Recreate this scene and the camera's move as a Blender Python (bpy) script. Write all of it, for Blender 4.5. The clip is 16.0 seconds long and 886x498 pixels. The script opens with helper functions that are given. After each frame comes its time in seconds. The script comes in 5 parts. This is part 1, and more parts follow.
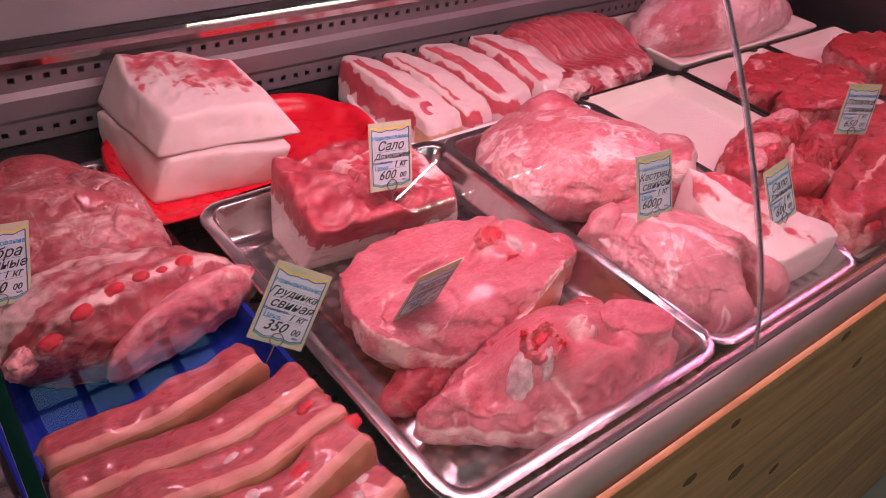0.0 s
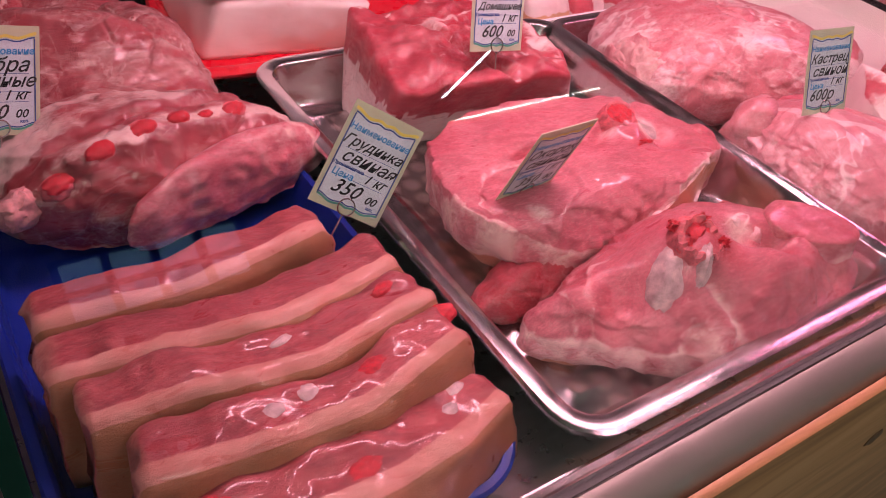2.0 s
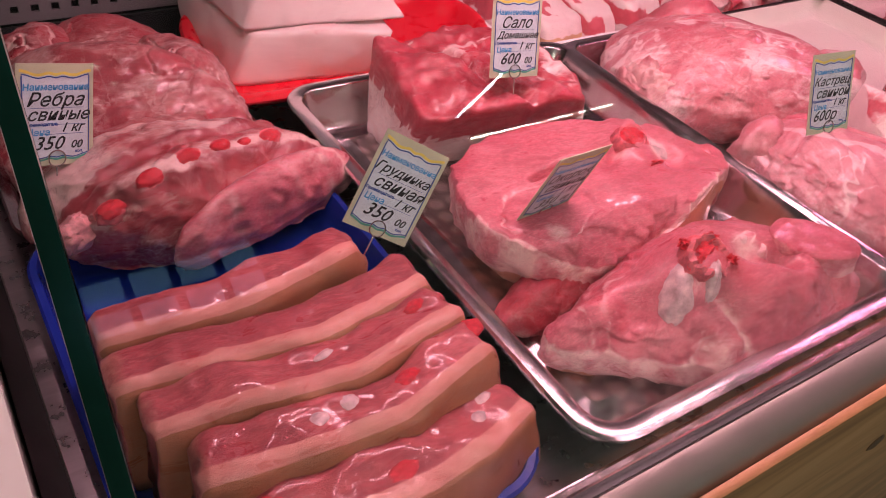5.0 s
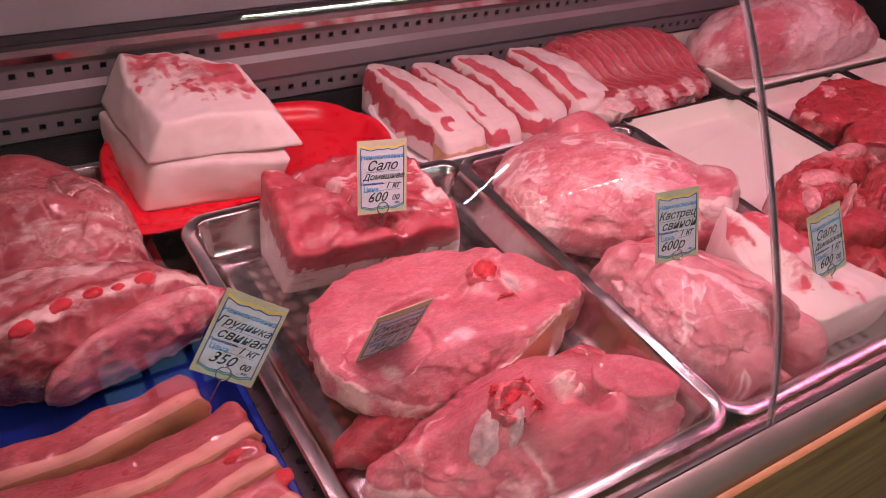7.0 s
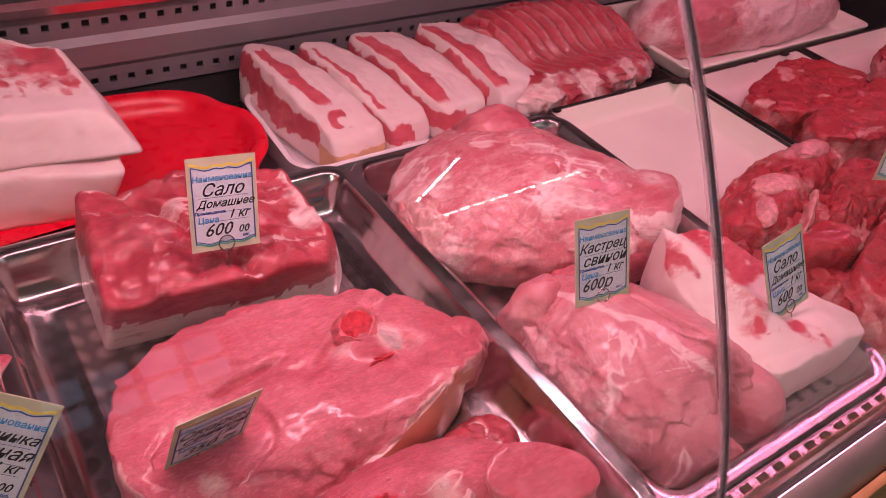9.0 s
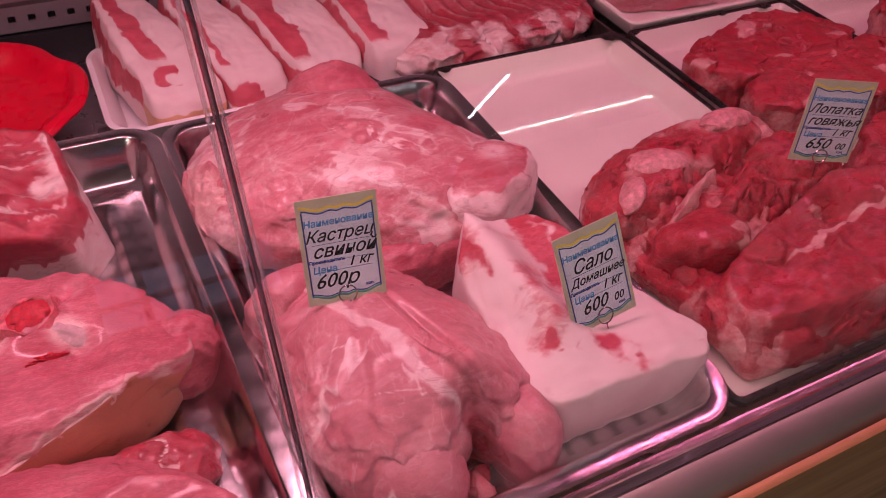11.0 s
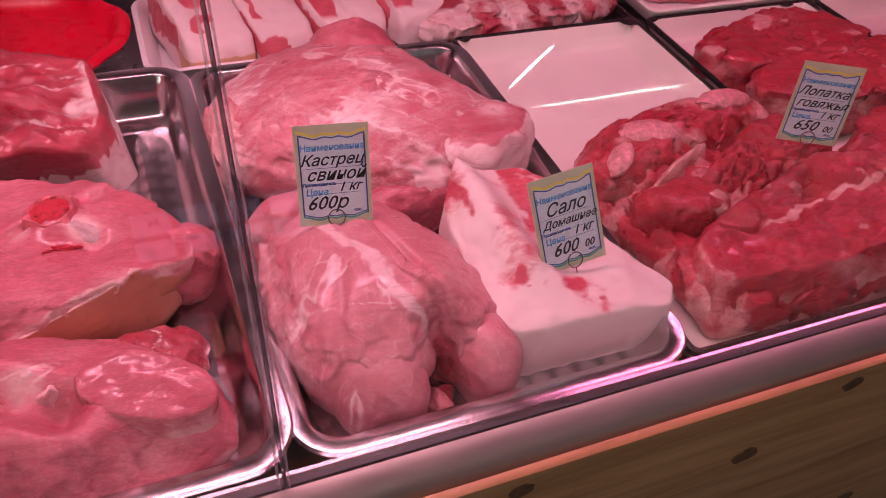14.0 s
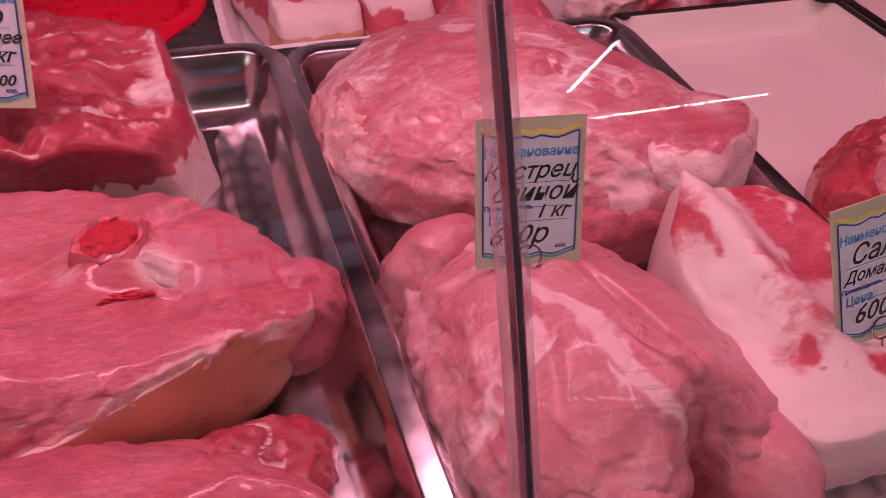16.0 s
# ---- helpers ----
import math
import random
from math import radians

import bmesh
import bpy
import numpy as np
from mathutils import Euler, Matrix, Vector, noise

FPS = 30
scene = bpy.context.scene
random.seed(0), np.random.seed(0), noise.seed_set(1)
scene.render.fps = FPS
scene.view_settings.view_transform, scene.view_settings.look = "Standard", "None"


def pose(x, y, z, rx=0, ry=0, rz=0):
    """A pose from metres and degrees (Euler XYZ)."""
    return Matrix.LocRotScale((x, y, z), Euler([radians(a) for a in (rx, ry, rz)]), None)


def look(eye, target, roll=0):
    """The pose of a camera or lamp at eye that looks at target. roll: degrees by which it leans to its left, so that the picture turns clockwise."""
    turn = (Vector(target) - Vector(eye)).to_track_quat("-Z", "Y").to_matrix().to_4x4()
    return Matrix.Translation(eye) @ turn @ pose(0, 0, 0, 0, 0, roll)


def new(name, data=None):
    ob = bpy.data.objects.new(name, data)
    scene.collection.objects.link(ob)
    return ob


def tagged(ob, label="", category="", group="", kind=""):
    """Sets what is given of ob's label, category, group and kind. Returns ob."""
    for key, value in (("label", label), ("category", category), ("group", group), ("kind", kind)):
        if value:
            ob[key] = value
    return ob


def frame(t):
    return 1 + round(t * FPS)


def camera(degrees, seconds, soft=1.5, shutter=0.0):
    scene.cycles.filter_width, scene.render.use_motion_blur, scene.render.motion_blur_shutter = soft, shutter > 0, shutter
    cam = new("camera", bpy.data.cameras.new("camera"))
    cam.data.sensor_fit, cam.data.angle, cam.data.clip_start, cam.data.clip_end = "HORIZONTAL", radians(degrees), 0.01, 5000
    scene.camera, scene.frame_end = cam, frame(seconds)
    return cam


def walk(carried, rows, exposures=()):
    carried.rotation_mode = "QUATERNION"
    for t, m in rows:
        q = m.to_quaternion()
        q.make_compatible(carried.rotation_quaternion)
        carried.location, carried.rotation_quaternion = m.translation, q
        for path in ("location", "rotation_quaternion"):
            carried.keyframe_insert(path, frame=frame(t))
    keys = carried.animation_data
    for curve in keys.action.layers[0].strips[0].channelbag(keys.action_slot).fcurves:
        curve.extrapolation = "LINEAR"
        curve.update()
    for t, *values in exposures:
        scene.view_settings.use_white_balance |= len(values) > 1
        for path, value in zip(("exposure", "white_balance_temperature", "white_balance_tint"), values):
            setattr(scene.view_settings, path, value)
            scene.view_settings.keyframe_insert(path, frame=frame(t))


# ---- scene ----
cam = camera(58.1, 16.0, soft=0.9)
# the clip's camera darkens its picture where the pale meat fills it
EXPOSURES = [(0.0, 0.15, 6500, 2), (3.0, 0.14, 6500, 0), (5.5, 0.15, 6550, -6), (7.0, 0.01, 6500, -8), (8.5, -0.09, 6700, 0), (9.5, -0.28, 7000, 18), (12.5, -0.60, 7050, 32), (13.5, -0.48, 7100, 34), (14.5, -0.30, 6700, 22),
             (15.0, -0.46, 6900, 26), (16.0, -0.58, 7050, 34)]
PATH = [
    (0, (-0.291, -0.245, 0.584), (0.804, 0.927, -0.61), 7.8),
    (0.5, (-0.265, -0.209, 0.522), (0.776, 0.974, -0.709), 7.6),
    (1, (-0.27, -0.2, 0.459), (0.743, 0.987, -0.792), 8.2),
    (1.5, (-0.264, -0.178, 0.417), (0.724, 1.012, -0.85), 9.0),
    (2, (-0.26, -0.151, 0.401), (0.722, 1.042, -0.869), 9.9),
    (2.5, (-0.249, -0.121, 0.392), (0.727, 1.079, -0.875), 10.5),
    (3, (-0.241, -0.096, 0.383), (0.732, 1.108, -0.883), 11.0),
    (3.2, (-0.238, -0.085, 0.381), (0.733, 1.123, -0.883), 11.1),
    (5.3, (-0.29, -0.211, 0.462), (0.682, 1.01, -0.789), 8.3),
    (5.5, (-0.286, -0.239, 0.489), (0.709, 0.988, -0.737), 8.2),
    (6, (-0.224, -0.245, 0.537), (0.815, 0.966, -0.668), 8.8),
    (6.5, (-0.164, -0.233, 0.559), (0.878, 0.984, -0.637), 8.6),
    (7, (-0.161, -0.236, 0.569), (0.773, 1.058, -0.636), 7.2),
    (7.5, (-0.187, -0.18, 0.558), (0.595, 1.202, -0.659), 6.4),
    (8, (-0.156, -0.104, 0.534), (0.604, 1.275, -0.7), 6.3),
    (8.5, (-0.08, -0.09, 0.517), (0.829, 1.171, -0.741), 8.6),
    (9, (0.01, -0.12, 0.519), (1.008, 1.065, -0.746), 9.2),
    (9.5, (0.128, -0.174, 0.521), (1.075, 1.047, -0.749), 8.8),
    (10, (0.231, -0.216, 0.525), (1.086, 1.055, -0.761), 6.7),
    (10.2, (0.255, -0.227, 0.524), (1.079, 1.064, -0.763), 5.9),
    (12.3, (0.352, -0.09, 0.401), (1.042, 1.085, -1.064), 6.2),
    (12.5, (0.345, -0.097, 0.41), (1.038, 1.079, -1.052), 6.7),
    (13, (0.338, -0.17, 0.431), (1.002, 1.036, -1.02), 6.7),
    (13.5, (0.32, -0.247, 0.481), (0.978, 1.024, -0.915), 7.1),
    (14, (0.332, -0.266, 0.476), (0.977, 1.053, -0.881), 6.7),
    (14.5, (0.341, -0.202, 0.446), (0.977, 1.128, -0.906), 6.4),
    (15, (0.32, -0.13, 0.405), (0.943, 1.218, -0.935), 6.4),
    (15.5, (0.303, -0.095, 0.372), (0.897, 1.265, -0.969), 6.1),
    (16, (0.3, -0.074, 0.347), (0.871, 1.28, -1.01), 5.8),
]
walk(cam, [(t, look(eye, target, roll)) for t, eye, target, roll in PATH], EXPOSURES)

# ---- light ----
world = bpy.data.worlds.new("hall_air")
world.use_nodes = True
scene.world = world
world.node_tree.nodes["Background"].inputs[0].default_value = (0.75, 0.8, 0.9, 1)
world.node_tree.nodes["Background"].inputs[1].default_value = 0.25


def area(name, m, sx, sy, watts, colour):
    d = bpy.data.lights.new(name, "AREA")
    d.shape, d.size, d.size_y, d.energy, d.color = "RECTANGLE", sx, sy, watts, colour
    ob = new(name, d)
    ob.matrix_world = m
    return ob


PINK = (1.0, 0.45, 0.60)
area("case_lamp_left", look((0.28, 0.36, 0.50), (0.28, 0.33, 0.0)), 0.80, 0.03, 4.4, PINK)
area("case_lamp_right", look((1.20, 0.36, 0.50), (1.20, 0.33, 0.0)), 0.70, 0.03, 2.2, (1.0, 0.25, 0.50))
WHITE, COOL = (1.0, 0.95, 0.88), (0.72, 0.84, 1.0)
area("hall_tube_near", look((0.89, -0.77, 1.90), (0.89, -0.77, 0.0)), 0.70, 0.011, 2.8, WHITE)
area("hall_tube_west", look((-0.75, -0.77, 1.90), (-0.75, -0.77, 0.0)), 0.70, 0.011, 3.0, WHITE)
# Added fill with no fitting behind it; it brightens the pine front.
area("wood_fill_light", look((-2.4, -2.6, 1.90), (-2.4, -2.6, 0.0)), 1.2, 0.05, 24.0, WHITE)
area("hall_tube_far", look((3.15, -4.15, 1.90), (3.15, -4.15, 0.0)), 0.68, 0.016, 7.0, WHITE)
area("hall_tube_end", look((3.88, -4.15, 1.90), (3.88, -4.15, 0.0)), 0.68, 0.016, 7.0, WHITE)
area("hall_tube_cross", look((2.43, -3.28, 1.90), (2.43, -3.28, 0.0)), 0.026, 0.65, 7.0, COOL)


# ---- materials ----
def material(name):
    m = bpy.data.materials.new(name)
    m.use_nodes = True
    nt = m.node_tree
    return m, nt, nt.nodes["Principled BSDF"]


def node(nt, kind, **values):
    n = nt.nodes.new(kind)
    for key, v in values.items():
        n.inputs[key.replace("_", " ")].default_value = v
    return n


def noise_of(nt, scale, detail=4.0, rough=0.6, stretch=(1, 1, 1), distort=0.0, turn=0.0):
    co = nt.nodes.new("ShaderNodeTexCoord")
    mp = node(nt, "ShaderNodeMapping", Scale=stretch, Rotation=(0, 0, radians(turn)))
    tex = node(nt, "ShaderNodeTexNoise", Scale=scale, Detail=detail, Roughness=rough, Distortion=distort)
    nt.links.new(co.outputs["Object"], mp.inputs[0])
    nt.links.new(mp.outputs[0], tex.inputs["Vector"])
    return tex.outputs["Fac"]


def ramp(nt, fac, stops):
    r = nt.nodes.new("ShaderNodeValToRGB")
    r.color_ramp.elements[0].position, r.color_ramp.elements[0].color = stops[0][0], (*stops[0][1], 1)
    r.color_ramp.elements[1].position, r.color_ramp.elements[1].color = stops[-1][0], (*stops[-1][1], 1)
    for at, c in stops[1:-1]:
        r.color_ramp.elements.new(at).color = (*c, 1)
    nt.links.new(fac, r.inputs[0])
    return r.outputs[0]


def blend(nt, fac, a, b):
    mx = nt.nodes.new("ShaderNodeMix")
    mx.data_type = "RGBA"
    for sock, v in ((mx.inputs["Factor"], fac), (mx.inputs["A"], a), (mx.inputs["B"], b)):
        if isinstance(v, (tuple, float)):
            sock.default_value = (*v, 1) if isinstance(v, tuple) else v
        else:
            nt.links.new(v, sock)
    return mx.outputs["Result"]


def sums(nt, op, a, b, clamp=False):
    n = nt.nodes.new("ShaderNodeMath")
    n.operation, n.use_clamp = op, clamp
    for sock, v in zip(n.inputs, (a, b)):
        if isinstance(v, (int, float)):
            sock.default_value = v
        else:
            nt.links.new(v, sock)
    return n.outputs[0]


def bump(nt, bsdf, height, strength, distance):
    b = node(nt, "ShaderNodeBump", Strength=strength, Distance=distance)
    nt.links.new(height, b.inputs["Height"])
    nt.links.new(b.outputs[0], bsdf.inputs["Normal"])


def plain(name, colour, rough=0.5, metal=0.0, vary=0.15, scale=30.0, relief=0.1, coat=0.0):
    m, nt, b = material(name)
    n = noise_of(nt, scale)
    dark = tuple(c * (1 - vary) for c in colour)
    light = tuple(min(1, c * (1 + vary)) for c in colour)
    nt.links.new(ramp(nt, n, [(0.3, dark), (0.7, light)]), b.inputs["Base Color"])
    r = ramp(nt, noise_of(nt, scale * 4), [(0.3, (rough * 0.75,) * 3), (0.7, (min(1, rough * 1.25),) * 3)])
    nt.links.new(r, b.inputs["Roughness"])
    b.inputs["Metallic"].default_value = metal
    b.inputs["Coat Weight"].default_value = coat
    if relief:
        bump(nt, b, noise_of(nt, scale * 8), relief, 0.001)
    return m


def flesh(name, lean_a, lean_b, fat_a, fat_b, skin=(0.56, 0.30, 0.14), veins=0.5, gloss=0.30, relief=0.5, wet=0.45, mottle=0.35, film_k=0.3, grain_turn=25.0, creases=0.45, fib=0.30):
    """Meat: the mesh's 'zones' say where it is fat (red), skin (green) and fresh blood, also a hollow's painted shade
    (blue).
    """
    m, nt, b = material(name)
    at = nt.nodes.new("ShaderNodeAttribute")
    at.attribute_name = "zones"
    sep = nt.nodes.new("ShaderNodeSeparateColor")
    nt.links.new(at.outputs["Color"], sep.inputs[0])
    broad = noise_of(nt, 15, 6, 0.62, (0.6, 1, 1), 0.5, grain_turn)
    patch = noise_of(nt, 62, 7, 0.68, (0.45, 1, 1), 0.8, grain_turn)
    fine = noise_of(nt, 210, 6, 0.68, (0.5, 1, 1), 0.6, grain_turn)
    fibre = noise_of(nt, 420, 6, 0.72, (0.30, 1, 0.7), 1.2, grain_turn)
    speck = noise_of(nt, 900, 3, 0.6)
    wander = noise_of(nt, 17, 5, 0.55, (1, 0.5, 1), 1.6, grain_turn)
    sheet = noise_of(nt, 30, 9, 0.72, (0.4, 1, 1), 0.8, grain_turn + 20)
    crease = noise_of(nt, 26, 6, 0.60, (0.45, 1, 1), 1.2, grain_turn - 15)
    black, white = (0, 0, 0), (1, 1, 1)
    deep = tuple(v * 0.60 for v in lean_a)
    lean = blend(nt, ramp(nt, broad, [(0.36, black), (0.64, white)]), lean_a, lean_b)
    lean = blend(nt, ramp(nt, patch, [(0.48, black), (0.58, (mottle,) * 3)]), lean, deep)
    lean = blend(nt, ramp(nt, fibre, [(0.40, (fib,) * 3), (0.52, black)]), lean, deep)
    lean = blend(nt, ramp(nt, fibre, [(0.52, black), (0.62, (fib,) * 3)]), lean, tuple(min(1, v * 1.2 + 0.07) for v in lean_b))
    fat = blend(nt, ramp(nt, patch, [(0.35, black), (0.65, white)]), fat_a, fat_b)
    fat = blend(nt, ramp(nt, speck, [(0.36, (0.16,) * 3), (0.50, black)]), fat, tuple(v * 0.8 for v in fat_a))
    edge = sums(nt, "ADD", sep.outputs[0], sums(nt, "MULTIPLY", sums(nt, "SUBTRACT", fine, 0.5), 0.55))
    f = ramp(nt, edge, [(0.28, black), (0.42, (0.40,) * 3), (0.58, white)])
    c = blend(nt, f, lean, fat)
    vein = ramp(nt, sums(nt, "ABSOLUTE", sums(nt, "SUBTRACT", wander, 0.5), 0), [(0.0, white), (0.007, (0.8,) * 3), (0.013, black)])
    film = ramp(nt, sheet, [(0.50, black), (0.545, (0.55,) * 3), (0.68, white)])
    fold = ramp(nt, sums(nt, "ABSOLUTE", sums(nt, "SUBTRACT", crease, 0.5), 0), [(0.0, white), (0.008, (0.5,) * 3), (0.020, black)])
    fold = sums(nt, "MULTIPLY", fold, ramp(nt, broad, [(0.42, black), (0.58, white)]))
    amount = sums(nt, "ADD", sums(nt, "MULTIPLY", vein, veins), sums(nt, "MULTIPLY", film, film_k))
    amount = sums(nt, "MULTIPLY", amount, ramp(nt, fine, [(0.38, (0.35,) * 3), (0.60, white)]))
    c = blend(nt, amount, c, fat_b)
    # Creases are darkened in the colour too, as shade in the folds.
    c = blend(nt, sums(nt, "MULTIPLY", fold, creases), c, deep)
    sk = blend(nt, ramp(nt, patch, [(0.35, black), (0.7, white)]), skin, tuple(v * 1.3 for v in skin))
    sk = blend(nt, ramp(nt, speck, [(0.36, (0.3,) * 3), (0.5, black)]), sk, tuple(v * 0.7 for v in skin))
    c = blend(nt, ramp(nt, sums(nt, "ADD", sep.outputs[1], sums(nt, "MULTIPLY", sums(nt, "SUBTRACT", fine, 0.5), 0.3)), [(0.40, black), (0.58, white)]), c, sk)
    bl = sums(nt, "MULTIPLY", sep.outputs[2], ramp(nt, fine, [(0.36, (0.15,) * 3), (0.62, white)]))
    c = blend(nt, bl, c, (0.40, 0.006, 0.022))
    nt.links.new(c, b.inputs["Base Color"])
    nt.links.new(ramp(nt, patch, [(0.3, (gloss * 0.75,) * 3), (0.7, (gloss * 1.6,) * 3)]), b.inputs["Roughness"])
    b.inputs["Coat Weight"].default_value = wet
    b.inputs["Coat Roughness"].default_value = 0.10
    b.inputs["Subsurface Weight"].default_value = 0.05
    b.inputs["Subsurface Radius"].default_value = (0.008, 0.003, 0.003)
    b.inputs["Subsurface Scale"].default_value = 0.3
    h = sums(nt, "ADD", sums(nt, "MULTIPLY", patch, 0.60), sums(nt, "MULTIPLY", fibre, 0.2 + fib))
    h = sums(nt, "ADD", h, sums(nt, "MULTIPLY", speck, 0.30))
    h = sums(nt, "ADD", h, sums(nt, "MULTIPLY", amount, 0.18))
    h = sums(nt, "ADD", h, sums(nt, "MULTIPLY", fine, 0.45))
    h = sums(nt, "SUBTRACT", h, sums(nt, "MULTIPLY", fold, creases * 0.6))
    bump(nt, b, h, relief, 0.0030)
    return m


PORK = flesh("pork_flesh", (0.48, 0.075, 0.118), (0.62, 0.165, 0.215), (0.72, 0.38, 0.39), (0.82, 0.58, 0.56), skin=(0.50, 0.185, 0.125), veins=0.10, relief=0.42, mottle=0.36, film_k=0.14, creases=0.40, fib=0.34)
RIB_MEAT = flesh("rib_flesh", (0.25, 0.018, 0.034), (0.44, 0.080, 0.10), (0.62, 0.33, 0.33), (0.76, 0.55, 0.53), veins=0.30, relief=0.55, mottle=0.45, film_k=0.45, grain_turn=-15.0, fib=0.20)
PALE = flesh("pale_pork_flesh", (0.50, 0.10, 0.14), (0.62, 0.19, 0.23), (0.72, 0.42, 0.45), (0.82, 0.63, 0.63), veins=0.25, relief=0.45, mottle=0.25, film_k=0.40, grain_turn=-30.0, fib=0.16)
RED = flesh("red_pork_flesh", (0.38, 0.018, 0.042), (0.54, 0.065, 0.10), (0.74, 0.46, 0.46), (0.82, 0.68, 0.66), veins=0.18, mottle=0.5, film_k=0.12, grain_turn=60.0)
BEEF = flesh("beef_flesh", (0.36, 0.010, 0.024), (0.56, 0.030, 0.058), (0.62, 0.21, 0.22), (0.78, 0.50, 0.47), veins=0.16, relief=0.6, mottle=0.55, film_k=0.08, grain_turn=40.0, creases=0.35, fib=0.35)
LARD = flesh("lard", (0.52, 0.05, 0.085), (0.64, 0.13, 0.17), (0.74, 0.56, 0.56), (0.79, 0.64, 0.63), skin=(0.55, 0.32, 0.18), veins=0.0, gloss=0.42, relief=0.22, wet=0.12, film_k=0.0, creases=0.10)
BELLY_MEAT = flesh("belly_flesh", (0.30, 0.030, 0.048), (0.46, 0.075, 0.095), (0.56, 0.18, 0.165), (0.64, 0.27, 0.24), skin=(0.32, 0.110, 0.060), veins=0.0, relief=0.55, film_k=0.16, grain_turn=-12.0, creases=0.0, mottle=0.5)
KAS = flesh("dusty_pork_flesh", (0.50, 0.14, 0.18), (0.60, 0.21, 0.25), (0.66, 0.37, 0.40), (0.77, 0.55, 0.57), veins=0.28, relief=0.30, mottle=0.15, film_k=0.22, grain_turn=70.0, fib=0.14)
BONE = plain("cut_bone", (0.54, 0.34, 0.36), 0.34, vary=0.35, scale=110, relief=0.25)
CAP = plain("fleshy_gristle", (0.60, 0.24, 0.26), 0.36, vary=0.4, scale=160, relief=0.3)
RAW_END = plain("raw_bone_rim", (0.58, 0.12, 0.15), 0.34, vary=0.5, scale=150, relief=0.6)
MARROW = plain("bloody_marrow", (0.52, 0.016, 0.036), 0.35, vary=0.35, scale=420, relief=0.5)


def steel_material(name, colour, rough, discs=False):
    m, nt, b = material(name)
    b.inputs["Metallic"].default_value = 1.0
    n = noise_of(nt, 25, 4, 0.6, (1, 8, 1))
    nt.links.new(ramp(nt, n, [(0.3, tuple(c * 0.85 for c in colour)), (0.7, colour)]), b.inputs["Base Color"])
    lo, hi = rough * 0.7, rough * 1.5
    if discs:
        co = nt.nodes.new("ShaderNodeTexCoord")
        v = node(nt, "ShaderNodeTexVoronoi", Scale=46.0, Randomness=0.05)
        nt.links.new(co.outputs["Object"], v.inputs["Vector"])
        d = ramp(nt, v.outputs["Distance"], [(0.30, (rough * 1.0,) * 3), (0.42, (rough * 1.5,) * 3)])
        nt.links.new(d, b.inputs["Roughness"])
        nt.links.new(ramp(nt, v.outputs["Distance"], [(0.22, colour), (0.50, tuple(c * 0.55 for c in colour))]), b.inputs["Base Color"])
        bump(nt, b, noise_of(nt, 18, 3), 0.25, 0.002)
    else:
        nt.links.new(ramp(nt, noise_of(nt, 60, 4), [(0.3, (lo,) * 3), (0.7, (hi,) * 3)]), b.inputs["Roughness"])
        bump(nt, b, noise_of(nt, 300, 3, 0.6, (1, 0.1, 1)), 0.04, 0.0005)
    return m


STEEL = steel_material("polished_steel", (0.72, 0.70, 0.70), 0.16)
STEEL_FLOOR = steel_material("pressed_steel", (0.66, 0.64, 0.64), 0.16, True)
BRUSHED = steel_material("brushed_steel", (0.55, 0.53, 0.54), 0.30)
SHEET = plain("grey_painted_sheet", (0.19, 0.165, 0.178), 0.38, 0.2, 0.1, 12, 0.05)
RAIL = plain("satin_grey_rail", (0.29, 0.265, 0.235), 0.48, 0.5, 0.05, 8, 0.0)
# Near-black colour that stands for the shade inside recesses and slots.
DARK = plain("recess_shade", (0.012, 0.012, 0.014), 0.6, vary=0.3)
RUBBER = plain("black_rubber", (0.02, 0.02, 0.022), 0.35, vary=0.2)
RED_PLASTIC = plain("red_plastic", (0.70, 0.003, 0.028), 0.3, vary=0.02, scale=15, relief=0.08)
BLUE_PLASTIC = plain("blue_plastic", (0.012, 0.028, 0.26), 0.2, vary=0.1, scale=15, relief=0.08)
ENAMEL = plain("white_enamel", (0.80, 0.74, 0.68), 0.18, vary=0.05, scale=9, relief=0.03)
ENAMEL_RIM = plain("worn_black_enamel", (0.02, 0.016, 0.016), 0.3, vary=0.5, scale=60, relief=0.3)
DISH = plain("white_plastic", (0.80, 0.74, 0.76), 0.35, vary=0.05, scale=20)
CARD = plain("coated_card", (0.60, 0.63, 0.70), 0.3, vary=0.03)
CARD_EDGE = plain("cream_card_border", (0.52, 0.51, 0.36), 0.4, vary=0.1)
INK = plain("black_marker_ink", (0.015, 0.015, 0.02), 0.5)
INK_BLUE = plain("blue_print", (0.06, 0.30, 0.62), 0.5)
INK_NAVY = plain("navy_print", (0.04, 0.08, 0.30), 0.5)
INK_GREEN = plain("green_print", (0.10, 0.36, 0.28), 0.5)
INK_YELLOW = plain("yellow_print", (0.75, 0.60, 0.12), 0.5)
WALL = plain("hall_wall_paint", (0.20, 0.19, 0.18), 0.7, vary=0.06, scale=4)
CEIL = plain("hall_ceiling_paint", (0.45, 0.45, 0.44), 0.8, vary=0.04, scale=4)
TILE = plain("grey_floor_tile", (0.42, 0.40, 0.37), 0.4, vary=0.12, scale=6)
WHITE_PANEL = plain("white_side_panel", (0.78, 0.75, 0.70), 0.4, vary=0.05, scale=6)
DOOR_GLASS = plain("smoked_door_glass", (0.24, 0.24, 0.25), 0.16, vary=0.1, scale=3, relief=0)


